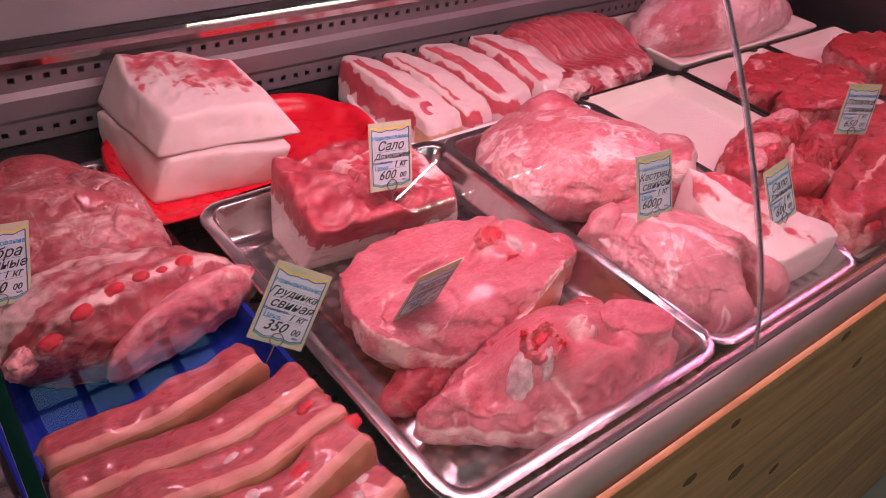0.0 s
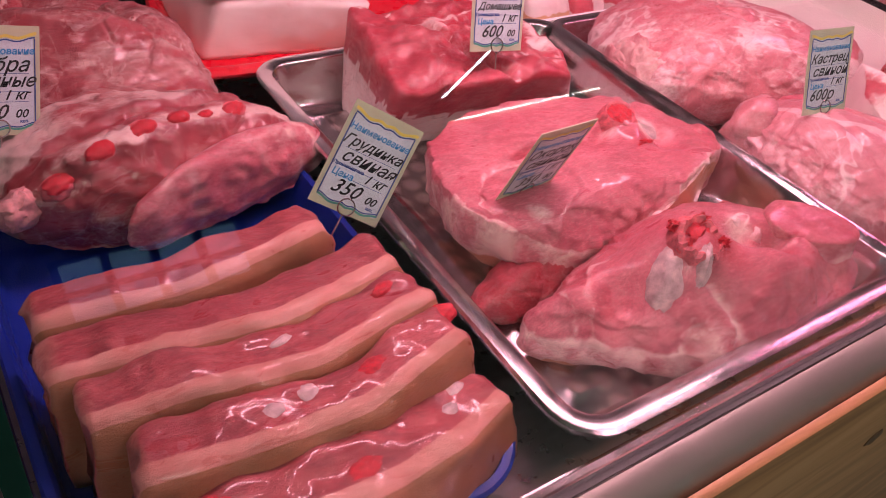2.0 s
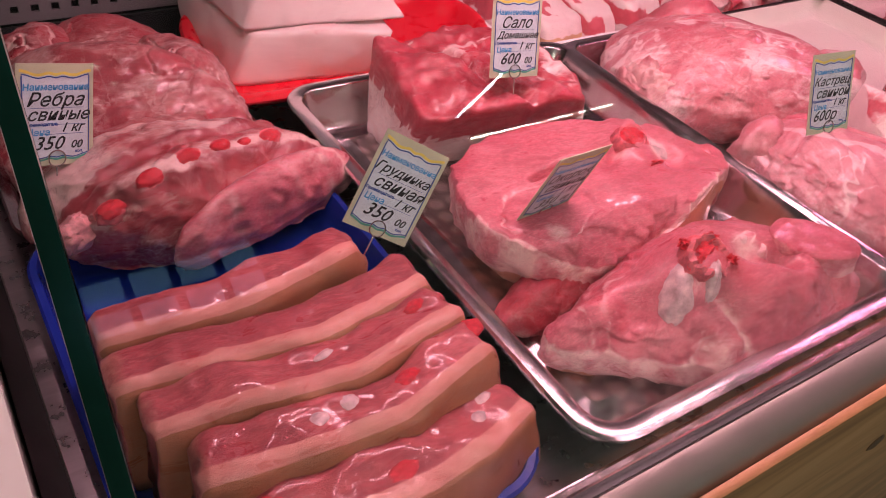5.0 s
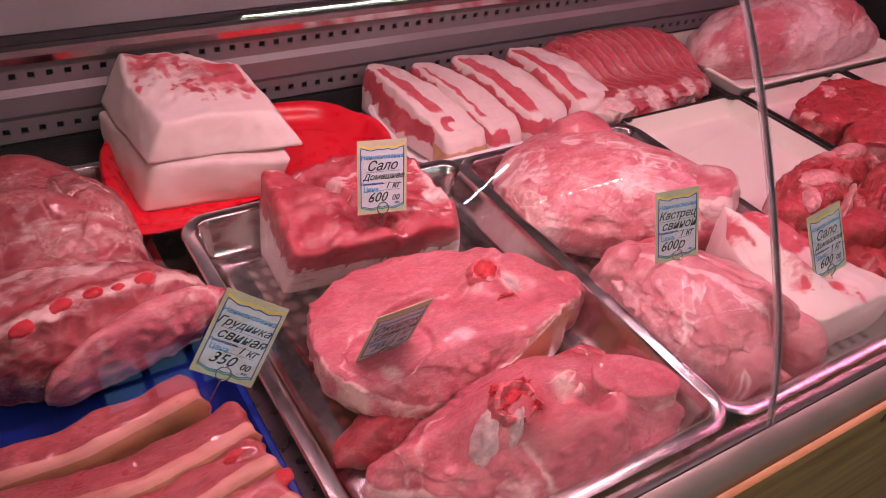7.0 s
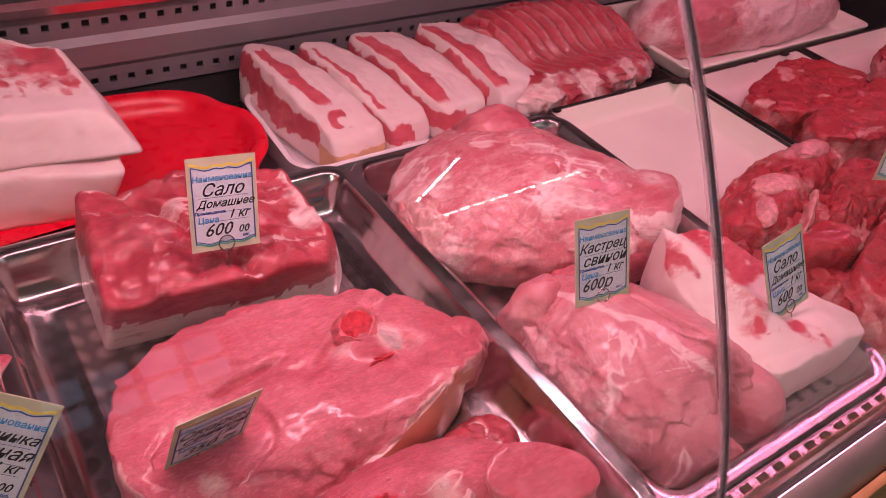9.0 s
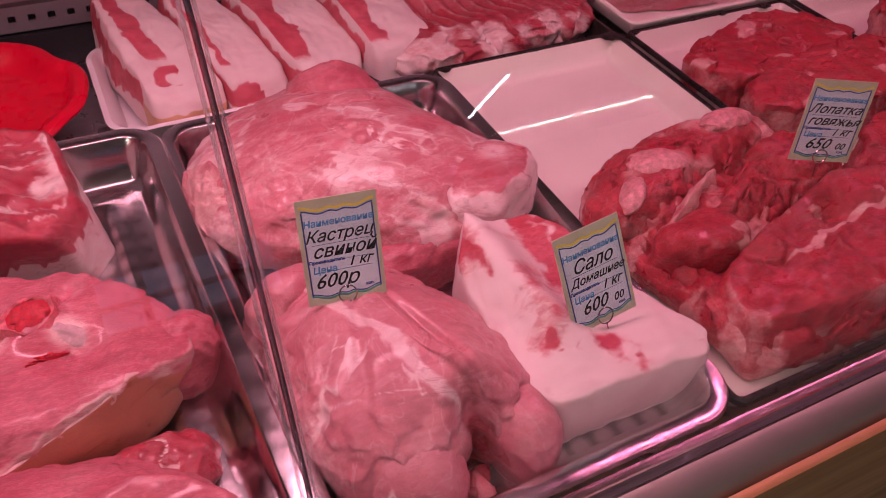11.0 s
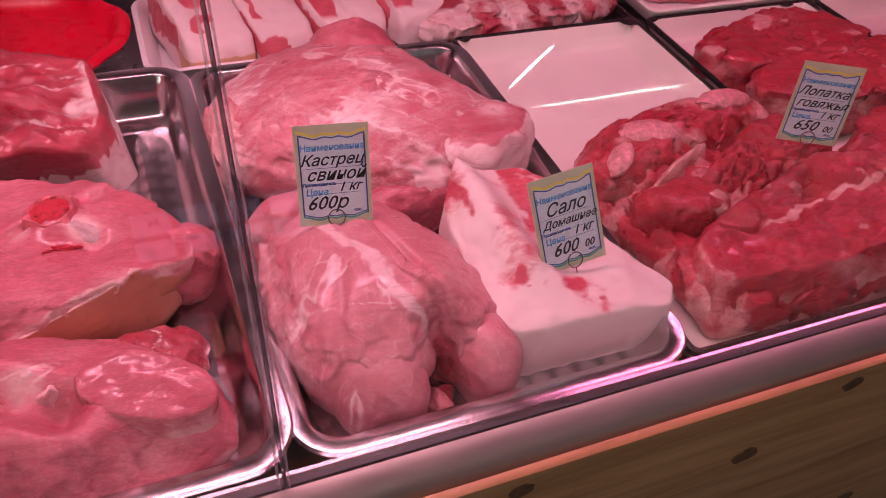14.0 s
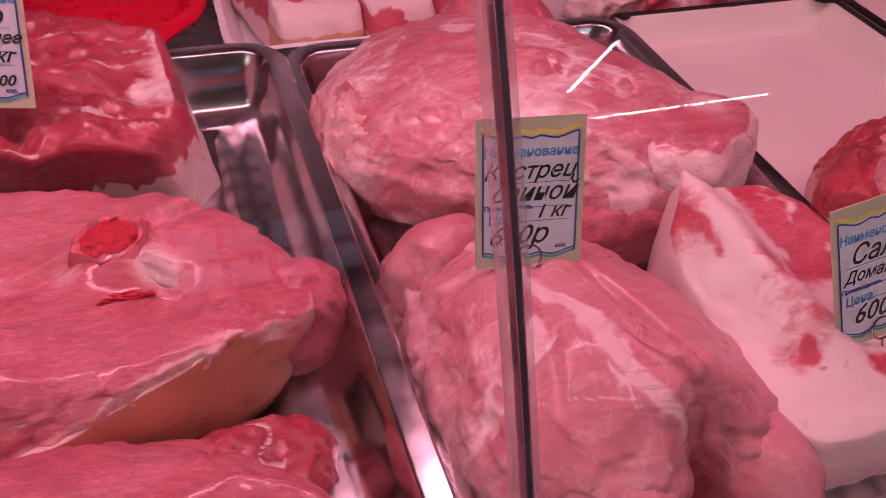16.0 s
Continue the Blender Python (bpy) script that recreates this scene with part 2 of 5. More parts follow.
def wood_material():
    m, nt, b = material("pine_board")
    co = nt.nodes.new("ShaderNodeTexCoord")
    mp = node(nt, "ShaderNodeMapping", Scale=(1.2, 9, 9))
    nt.links.new(co.outputs["Object"], mp.inputs[0])
    w = node(nt, "ShaderNodeTexNoise", Scale=3.0, Detail=8.0, Roughness=0.65, Distortion=1.2)
    nt.links.new(mp.outputs[0], w.inputs["Vector"])
    f = noise_of(nt, 60, 5, 0.6, (0.06, 1, 1))
    c = ramp(nt, w.outputs["Fac"], [(0.3, (0.44, 0.215, 0.090)), (0.5, (0.62, 0.335, 0.150)), (0.7, (0.72, 0.43, 0.21))])
    c = blend(nt, ramp(nt, f, [(0.45, (0, 0, 0)), (0.75, (0.5, 0.5, 0.5))]), c, (0.16, 0.085, 0.035))
    nt.links.new(c, b.inputs["Base Color"])
    b.inputs["Roughness"].default_value = 0.45
    bump(nt, b, f, 0.2, 0.001)
    return m


WOOD = wood_material()
KNOT = plain("dark_wood_knot", (0.17, 0.085, 0.04), 0.5, vary=0.4, scale=90, relief=0.3)


def glass_material():
    m, nt, b = material("clear_glass")
    b.inputs["Base Color"].default_value = (0.97, 0.99, 0.98, 1)
    b.inputs["Roughness"].default_value = 0.0
    b.inputs["Transmission Weight"].default_value = 1.0
    b.inputs["IOR"].default_value = 1.45
    return m


GLASS = glass_material()
PANE_EDGE = plain("polished_glass_edge", (0.60, 0.52, 0.54), 0.2, 0.0, vary=0.2, relief=0)
PANE_GAP = plain("dark_glass_gap", (0.10, 0.11, 0.14), 0.2, 0.0, vary=0.2, relief=0)
PANE_GAP.node_tree.nodes["Principled BSDF"].inputs["Alpha"].default_value = 0.6
PANE_EDGE.node_tree.nodes["Principled BSDF"].inputs["Alpha"].default_value = 0.30
GLASS_EDGE = plain("green_glass_edge", (0.006, 0.035, 0.025), 0.15, vary=0.2, relief=0)


def glow(name, colour, strength):
    m, nt, b = material(name)
    b.inputs["Base Color"].default_value = (*colour, 1)
    b.inputs["Emission Color"].default_value = (*colour, 1)
    b.inputs["Emission Strength"].default_value = strength
    return m


SKY_GLOW = glow("window_daylight", (0.40, 0.66, 1.0), 0.55)


# ---- builders ----
def part(name, bm, mat, parent=None, label="", smooth=True):
    me = bpy.data.meshes.new(name)
    bmesh.ops.recalc_face_normals(bm, faces=bm.faces[:])
    bm.to_mesh(me)
    bm.free()
    me.materials.append(mat)
    if smooth:
        me.polygons.foreach_set("use_smooth", [True] * len(me.polygons))
        me.set_sharp_from_angle(angle=radians(40))
    ob = new(name, me)
    if parent:
        ob.parent = parent
    if label:
        ob["label"] = label
    return ob


def thing(name, label, category, at=(0, 0, 0), group="", kind=""):
    ob = new(name)
    ob.location = at
    ob.empty_display_size = 0.02
    bpy.context.view_layer.update()
    return tagged(ob, label, category, group, kind)


def box(x0, x1, y0, y1, z0, z1, bevel=0.0, bm=None):
    bm = bm or bmesh.new()
    r = bmesh.ops.create_cube(bm, size=1, matrix=Matrix.LocRotScale(((x0 + x1) / 2, (y0 + y1) / 2, (z0 + z1) / 2), None, (x1 - x0, y1 - y0, z1 - z0)))
    if bevel:
        edges = list({e for v in r["verts"] for e in v.link_edges})
        bmesh.ops.bevel(bm, geom=edges, offset=bevel, segments=2, affect="EDGES", profile=0.5)
    return bm


def solid(name, dims, mat, label="", category="", kind="structure", bevel=0.0):
    ob = part(name, box(*dims, bevel), mat, smooth=bool(bevel))
    return tagged(ob, label, category, "", kind)


def round_rect(x0, x1, y0, y1, r, z, n=8):
    pts = []
    r = min(r, (x1 - x0) / 2 - 1e-4, (y1 - y0) / 2 - 1e-4)
    for cx, cy, a0 in ((x1 - r, y1 - r, 0), (x0 + r, y1 - r, 90), (x0 + r, y0 + r, 180), (x1 - r, y0 + r, 270)):
        for k in range(n + 1):
            a = radians(a0 + 90 * k / n)
            pts.append((cx + r * math.cos(a), cy + r * math.sin(a), z))
    return pts


def loft(loops, bm=None, cap_first=False, cap_last=True):
    bm = bm or bmesh.new()
    rows = [[bm.verts.new(p) for p in loop] for loop in loops]
    for a, b in zip(rows, rows[1:]):
        for k in range(len(a)):
            bm.faces.new((a[k], a[k - 1], b[k - 1], b[k]))
    if cap_first:
        bm.faces.new(rows[0])
    if cap_last:
        bm.faces.new(rows[-1])
    return bm


def rect_loops(x0, x1, y0, y1, r, steps):
    """Loops of a rounded rectangle: each step is (inset, z)."""
    return [round_rect(x0 + i, x1 - i, y0 + i, y1 - i, max(r - i, 0.004), z) for i, z in steps]


def tray(name, label, dims, r, depth, rim, mat_body, mat_floor=None, mat_rim=None, groove=True, top=0.0, group=""):
    """A pressed tray; dims: x0, x1, y0, y1 of the outer rim, whose top lies at z = top."""
    x0, x1, y0, y1 = dims
    ob = thing(name, label, "tray", ((x0 + x1) / 2, (y0 + y1) / 2, top - depth - 0.002), group)
    zt, zf = depth + 0.002, 0.002
    hx, hy = (x1 - x0) / 2, (y1 - y0) / 2
    d = (-hx, hx, -hy, hy)
    lip = [(0.001, zt - 0.006), (0.0, zt - 0.002), (0.002, zt)] if not mat_rim else []
    wall = [(rim * 0.85, zt), (rim, zt - 0.002), (rim + depth * 0.10, zt - depth * 0.5), (rim + depth * 0.28, zf + 0.004), (rim + depth * 0.42, zf + 0.0008), (rim + depth * 0.42 + 0.004, zf)]
    out = [(rim + depth * 0.42 + 0.004, zf - 0.002), (rim + depth * 0.40, zf - 0.001), (rim + depth * 0.26, zf + 0.003), (rim + depth * 0.08 - 0.001, zt - depth * 0.5), (rim - 0.002, zt - 0.003)]
    bm = loft(rect_loops(*d, r, out[:1] + out + [(0.003, zt - 0.003)] + lip + wall), cap_first=True, cap_last=False)
    part("body", bm, mat_body, ob)
    inner = rim + depth * 0.42 + 0.004
    steps = [(inner, zf), (inner + 0.012, zf), (inner + 0.016, zf + 0.003), (inner + 0.024, zf + 0.003), (inner + 0.028, zf)] if groove else [(inner, zf), (inner + 0.01, zf)]
    part("tray_floor", loft(rect_loops(*d, r, steps)), mat_floor or mat_body, ob)
    if mat_rim:
        part("rim", loft(rect_loops(*d, r, [(0.004, zt - 0.005), (0.0, zt - 0.003), (0.001, zt + 0.001), (rim * 0.45, zt + 0.0022), (rim * 0.9, zt + 0.0012), (rim * 0.9, zt - 0.001)]), cap_last=False), mat_rim, ob, "chipped black rim")
    return ob


def smooth(a, b, x):
    t = min(1, max(0, (x - a) / (b - a)))
    return t * t * (3 - 2 * t)


def blot(x, y, cx, cy, r):
    return math.exp(-(((x - cx) ** 2 + (y - cy) ** 2) / r ** 2))


def chaikin(pts, times=3, cut=0.25):
    for _ in range(times):
        nxt = []
        for a, b in zip(pts, pts[1:] + pts[:1]):
            nxt.append((a[0] + (b[0] - a[0]) * cut, a[1] + (b[1] - a[1]) * cut))
            nxt.append((a[0] + (b[0] - a[0]) * (1 - cut), a[1] + (b[1] - a[1]) * (1 - cut)))
        pts = nxt
    return pts


def resample(pts, n):
    p = np.array(pts + pts[:1])
    seg = np.hypot(*np.diff(p, axis=0).T)
    at = np.concatenate([[0], np.cumsum(seg)])
    t = np.linspace(0, at[-1], n, endpoint=False)
    return np.stack([np.interp(t, at, p[:, 0]), np.interp(t, at, p[:, 1])], 1)


def fractal(x, y, z, k, seed=0.0, octaves=3):
    return noise.fractal(Vector((x * k + seed, y * k - seed, z * k + 0.5 * seed)), 1.0, 2.0, octaves)


def flesh_mesh(name, pts, faces, zones, mat, parent=None, label=""):
    me = bpy.data.meshes.new(name)
    me.from_pydata([tuple(p) for p in pts], [], faces)
    me.materials.append(mat)
    me.polygons.foreach_set("use_smooth", [True] * len(me.polygons))
    at = me.attributes.new("zones", "FLOAT_COLOR", "POINT")
    at.data.foreach_set("color", np.concatenate([np.clip(zones, 0, 1), np.ones((len(zones), 1))], 1).astype(np.float32).ravel())
    me.update()
    ob = new(name, me)
    if parent:
        ob.parent = parent
    if label:
        ob["label"] = label
    return ob


def lump(name, outline, z0, height, mat, parent=None, label="", edge=0.5, dome=2.4, power=0.7, under=0.88, cut=0.25, flare=2.0, lift=None, zone=None,
         rough=0.004, rough_k=26.0, seam_k=0.0, seam_w=0.05, seam_d=0.004, seam_fat=0.9, seed=0.0, rings=46, segs=150, centre=None, wobble=0.005):
    """A piece of meat on a level base: its outline from above, the height of its middle and of its edge, its seams and its zones.
    lift(x, y, s) adds height; zone(x, y, h, s, side) gives fat, skin, blood."""
    rim = resample(chaikin(list(outline), 3, cut), segs)
    c = np.array(centre) if centre else rim.mean(0)
    pts, zones, faces = [], [], []

    def put(x, y, h, s, side):
        seam = 0.0
        if seam_k and not side:
            v = fractal(x, y, 0.0, seam_k, seed + 7.3, 2) + 0.25 * fractal(x, y, 0, seam_k * 4, seed, 2)
            seam = math.exp(-(v / seam_w) ** 2)
        z = z0 + h
        n1 = fractal(x, y, z, rough_k, seed)
        fadeout = 1.0 if side < 0.7 else 0.3
        z2 = z + (rough * n1 - seam_d * seam) * fadeout * (1 if h > 0.002 else 0)
        w = wobble * smooth(0.4, 0.9, s)
        dx = w * (fractal(x, y, z, 40, seed + 3) + 0.5 * fractal(x, y, z, 110, seed + 13))
        dy = w * (fractal(x, y, z, 40, seed + 9) + 0.5 * fractal(x, y, z, 110, seed + 19))
        n1 += 0.45 * fractal(x, y, z, rough_k * 3.2, seed + 31)
        z2 = z + (rough * n1 - seam_d * seam) * fadeout * (1 if h > 0.002 else 0)
        pts.append((x + dx, y + dy, max(z2, z0)))
        zz = list(zone(x, y, h / height, s, side)) if zone else [0.15, 0, 0]
        zz[0] = max(zz[0], seam * seam_fat * (1 - zz[1]))
        zones.append(zz)

    for i in range(rings + 1):
        s = 1 - (1 - i / rings) ** 1.15
        for x, y in c + (rim - c) * max(s, 1e-3):
            h = height * (edge + (1 - edge) * max(0, 1 - s ** dome) ** power)
            put(x, y, h + (lift(x, y, s) if lift else 0), s, 0.0)
    low = 9
    for k in range(1, low + 1):
        q = k / low
        f = 1 + (0.03 if flare > 1 else 0.0) * math.sin(math.pi * q) - (1 - under) * q ** flare
        for x, y in c + (rim - c) * f:
            x0_, y0_ = c + (np.array((x, y)) - c) / f
            h = (height * edge + (lift(x0_, y0_, 1.0) if lift else 0)) * (1 - q)
            put(x, y, h, f, q)
    n = segs
    for i in range(rings + low):
        for j in range(n):
            faces.append((i * n + j, i * n + (j + 1) % n, (i + 1) * n + (j + 1) % n, (i + 1) * n + j))
    faces.append(tuple(range(n)))
    faces.append(tuple(reversed(range((rings + low) * n, (rings + low + 1) * n))))
    return flesh_mesh(name, pts, [f[::-1] for f in faces], np.array(zones), mat, parent, label)


def slab(name, top, bottom, mat, parent=None, label="", zone=None, lift=None, crown=0.0, swell=0.0, round_=6, rough=0.0015, rough_k=30.0, seed=0.0, fine=0.0035):
    """A cut block between two outlines of as many corners (x, y, z); zone(x, y, z, s, v) with v up the side, None on the top."""
    n = len(top)
    up, lo = [], []
    for k in range(n):
        a, b = np.array(top[k]), np.array(top[(k + 1) % n])
        c, d = np.array(bottom[k]), np.array(bottom[(k + 1) % n])
        m = max(3, int(np.linalg.norm(b - a) / fine))
        for q in range(m):
            up.append(a + (b - a) * q / m)
            lo.append(c + (d - c) * q / m)
    up, lo = np.array(up), np.array(lo)
    for _ in range(round_):
        up = (np.roll(up, 1, 0) + 2 * up + np.roll(up, -1, 0)) / 4
        lo = (np.roll(lo, 1, 0) + 2 * lo + np.roll(lo, -1, 0)) / 4
    mid = up.mean(0)
    pts, zones, faces = [], [], []
    z_low = float(lo[:, 2].min())

    def put(p, s, v):
        x, y, z = p
        w = fractal(x, y, z, rough_k, seed) + 0.4 * fractal(x, y, z, rough_k * 3.3, seed + 5)
        w2 = fractal(x, y, z, rough_k, seed + 9) + 0.4 * fractal(x, y, z, rough_k * 3.3, seed + 15)
        out = np.array((x, y, 0)) - np.array((mid[0], mid[1], 0))
        out = out / max(1e-4, np.linalg.norm(out))
        if v is None:
            q = np.array((x, y, z + rough * w + (lift(x, y, s) if lift else 0)))
        else:
            q = np.array((x, y, z)) + out * rough * w2 + np.array((0, 0, v * (rough * w + (lift(x, y, 1.0) if lift else 0))))
        pts.append((q[0], q[1], max(q[2], z_low)))
        zones.append(zone(x, y, z, s, v) if zone else (0.9, 0, 0))

    m = len(up)
    rows = 0
    for k in range(13):
        v = k / 12
        for a, b in zip(lo, up):
            p = a + (b - a) * v
            p[:2] += (p[:2] - mid[:2]) * (swell * math.sin(math.pi * v) - (0.012 if k == 12 else 0))
            put(p, 1.0, v)
        rows += 1
    rings = 34
    for k in range(1, rings + 1):
        s_ = 1 - k / rings
        for b in up:
            p = mid + (b - mid) * max(s_, 0.002) * 0.985
            p[2] += crown * (1 - s_ ** 3) + 0.0012
            put(p, s_, None)
        rows += 1
    for i in range(rows - 1):
        for j in range(m):
            faces.append((i * m + j, i * m + (j + 1) % m, (i + 1) * m + (j + 1) % m, (i + 1) * m + j))
    faces.append(tuple(reversed(range(m))))
    faces.append(tuple(range((rows - 1) * m, rows * m)))
    return flesh_mesh(name, pts, faces, np.array(zones), mat, parent, label)


def lobe(name, parent, cx, cy, rx, ry, turn, z0, height, mat, seed, zone=None, **more):
    """A muscle of a larger cut: an uneven oval lump."""
    ca, sa = math.cos(radians(turn)), math.sin(radians(turn))
    out = []
    for k in range(9):
        a = 2 * math.pi * k / 9
        r = 1.12 + 0.16 * math.sin(2.3 * k + seed)
        u, v = rx * r * math.cos(a), ry * r * math.sin(a)
        out.append((cx + u * ca - v * sa, cy + u * sa + v * ca))
    values = dict(edge=0.5, dome=2.4, power=0.7, rings=30, segs=100, rough=0.004, wobble=0.004)
    values.update(more)
    return lump(name, out, z0, height, mat, parent, zone=zone, seed=seed, **values)


def sinew(x, y, turn, k, ratio, seed, width):
    """Uneven pale lines that run along a direction."""
    a = radians(turn)
    u, v = x * math.cos(a) + y * math.sin(a), y * math.cos(a) - x * math.sin(a)
    return math.exp(-(fractal(u * ratio, v, 0.0, k, seed, 4) / width) ** 2)


def tone(fat, blood=0.0, k=16.0, seed=0.0, spread=0.4, skin=0.0):
    """A zone rule: uneven fat and blood of about these amounts."""
    def zone(x, y, h, s, side):
        n = fractal(x, y, h * 0.05, k, seed)
        return (max(0, fat + spread * n), skin, max(0, blood + 0.3 * n))
    return zone


def knob(name, at, size, mat, parent, label="", turn=(0, 0, 0), seed=0.0, rough=0.18):
    """A small uneven rounded piece: a bone end, a bit of gristle."""
    bm = bmesh.new()
    bmesh.ops.create_icosphere(bm, subdivisions=4, radius=1)
    for v in bm.verts:
        n = noise.fractal(v.co * 2.2 + Vector((seed, seed * 2, 0)), 0.8, 2.0, 4)
        v.co *= 1 + rough * n
        v.co.x, v.co.y, v.co.z = v.co.x * size[0], v.co.y * size[1], v.co.z * size[2]
    bmesh.ops.transform(bm, matrix=pose(*at, *turn), verts=bm.verts)
    return part(name, bm, mat, parent, label)


def inlay(name, host, x, y, rx, ry, thick, turn, mat, parent, label="", proud=0.001, seed=0.0, rough=0.15, facing=None):
    """A bone end or gristle set into the upper surface of a meat mesh at (x, y)."""
    me = host.data
    co = np.empty(len(me.vertices) * 3, np.float32)
    me.vertices.foreach_get("co", co)
    co = co.reshape(-1, 3)
    away = np.hypot(co[:, 0] - x, co[:, 1] - y)
    near = np.where(away < max(0.009, float(away.min()) + 0.003))[0]
    near = near[co[near, 2] > co[near, 2].max() - 0.014]
    top = near[np.argsort(away[near])[:8]]
    z = float(co[top, 2].mean())
    n = Vector(facing) if facing else sum((me.vertices[int(i)].normal for i in top), Vector((0, 0, 0)))
    n = n if n.z > 0 else -n
    n.normalize()
    ax = Vector((math.cos(radians(turn)), math.sin(radians(turn)), 0))
    ax = (ax - n * ax.dot(n)).normalized()
    ay = n.cross(ax)
    at = Vector((x, y, z)) + n * (proud - thick)
    bm = bmesh.new()
    bmesh.ops.create_icosphere(bm, subdivisions=4, radius=1)
    for v in bm.verts:
        k = 1 + rough * noise.fractal(v.co * 2.2 + Vector((seed, seed * 2, 0)), 0.8, 2.0, 4)
        q = v.co * k
        v.co = at + ax * (q.x * rx) + ay * (q.y * ry) + n * (q.z * thick)
    return part(name, bm, mat, parent, label)


def strip(name, path, width, height, mat, parent, zone, seed=0.0, n=90, label="", lean=0.0, rough=0.003):
    """A bar of meat along a path (x, y, z of its base); its cut face looks up. zone(u, v, t): u across from the front 0 to the back 1,
    v up the side, t along."""
    p = np.array(path)
    t = np.linspace(0, 1, len(p))
    tt = np.linspace(0, 1, n)
    line = np.stack([np.interp(tt, t, p[:, k]) for k in range(3)], 1)
    for _ in range(14):
        line[1:-1] = (line[:-2] + line[1:-1] * 2 + line[2:]) / 4
    sec = []
    for k in range(10):
        sec.append((0.0, k / 10, 0))
    for k in range(16):
        sec.append((k / 16, 1.0, 1))
    for k in range(10):
        sec.append((1.0, 1 - k / 10, 2))
    for k in range(6):
        sec.append((1 - k / 6, 0.0, 3))
    pts, zones, faces = [], [], []
    m = len(sec)
    for i, (a, b) in enumerate(zip(tt, line)):
        d = line[min(i + 1, n - 1)] - line[max(i - 1, 0)]
        d = d / np.linalg.norm(d)
        side = np.array((-d[1], d[0], 0.0))
        w = np.interp(a, np.linspace(0, 1, len(width)), width)
        h = np.interp(a, np.linspace(0, 1, len(height)), height)
        end = min(1.0, (min(a, 1 - a) / 0.03)) ** 0.5
        for u, v, face in sec:
            uu = (u - 0.5) * (0.9 + 0.1 * end)
            corner = 0.16 * (abs(u - 0.5) * 2) ** 6 * (v > 0.9)
            q = b + side * (uu * w + lean * v * h) + np.array((0, 0, 1)) * h * (v * (0.9 + 0.1 * end) - corner * 0.5)
            nz = fractal(*q, 22, seed, 2)
            nn = fractal(*q, 70, seed + 5, 2)
            q = q + side * rough * nz * (u - 0.5) * 2 + np.array((0, 0, 1)) * (v * (rough * nz + 0.3 * rough * nn)) + d * rough * 1.5 * nn * (1 - end)
            pts.append(q)
            zones.append(zone(u, v if face != 1 else 1.0, a, face) if 0 < i < n - 1 else (0.4, 0, 0))
    for i in range(n - 1):
        for j in range(m):
            faces.append((i * m + j, i * m + (j + 1) % m, (i + 1) * m + (j + 1) % m, (i + 1) * m + j))
    faces.append(tuple(range(m))[::-1])
    faces.append(tuple(range((n - 1) * m, n * m)))
    return flesh_mesh(name, pts, [f[::-1] for f in faces], np.array(zones), mat, parent, label)


# ---- the case ----
Z_DECK = -0.048
solid("hall_floor", (-4, 5, -5, 4, -1.0, -0.95), TILE, "grey tiled shop floor", "floor")
solid("hall_ceiling", (-4, 5, -5, 4, 1.95, 2.0), CEIL, "plain white shop ceiling", "ceiling")
solid("wall_north", (-4, 5, 3.9, 4, -0.95, 1.95), WALL, "plain painted shop wall", "wall")
for dims in ((-4, 0.1, -5, -4.9, -0.95, 1.95), (1.35, 5, -5, -4.9, -0.95, 1.95), (0.1, 1.35, -5, -4.9, -0.95, 1.2), (0.1, 1.35, -5, -4.9, 1.78, 1.95)):
    solid("wall_south", dims, WALL, "plain painted shop wall round the window", "wall")
window = thing("window_1", "high shop window with dark mullions", "window", (0.725, -4.95, 1.2), kind="structure")
for k in range(5):
    x = -0.625 + 0.30 * k
    part("mullion", box(x, x + 0.05, -0.04, 0.04, 0.0, 0.58), RUBBER, window, "", False)
for z in (0.0, 0.25, 0.54):
    part("transom", box(-0.625, 0.625, -0.035, 0.035, z, z + 0.04), RUBBER, window, "", False)
solid("backdrop", (-2.5, 3.5, -6.6, -6.5, -1.0, 3.0), SKY_GLOW, "pale blue daylight outside", "backdrop")
solid("wall_west", (-4, -3.9, -4.9, 3.9, -0.95, 1.95), WALL, "plain painted shop wall", "wall")
solid("wall_east", (4.9, 5, -4.9, 3.9, -0.95, 1.95), WALL, "plain painted shop wall", "wall")

case = thing("display_case", "refrigerated glass-fronted meat counter clad in pine boards", "display case", (0.6, 0.4, -0.95))
CASE_Z = 0.95


def cpart(name, bm, mat, label="", smooth_=True, parent=None):
    """A part of the case, given in world places."""
    bmesh.ops.translate(bm, vec=(-0.6, -0.4, CASE_Z), verts=bm.verts)
    return part(name, bm, mat, parent or case, label, smooth_)


X0, X1 = -0.268, 1.60
cpart("deck", box(X0, X1, 0.0, 0.80, Z_DECK - 0.02, Z_DECK), BRUSHED, "steel deck under the trays", False)
cpart("base_cabinet", box(X0 - 0.03, X1 + 0.03, -0.03, 0.86, -0.95, Z_DECK - 0.021), SHEET, "", False)


def profile_bar(points, x0, x1, bm=None):
    """A bar of constant section along x; points: (y, z) round its section."""
    bm = bm or bmesh.new()
    a = [bm.verts.new((x0, y, z)) for y, z in points]
    b = [bm.verts.new((x1, y, z)) for y, z in points]
    for k in range(len(a)):
        bm.faces.new((a[k - 1], a[k], b[k], b[k - 1]))
    bm.faces.new(a)
    bm.faces.new(b[::-1])
    return bm


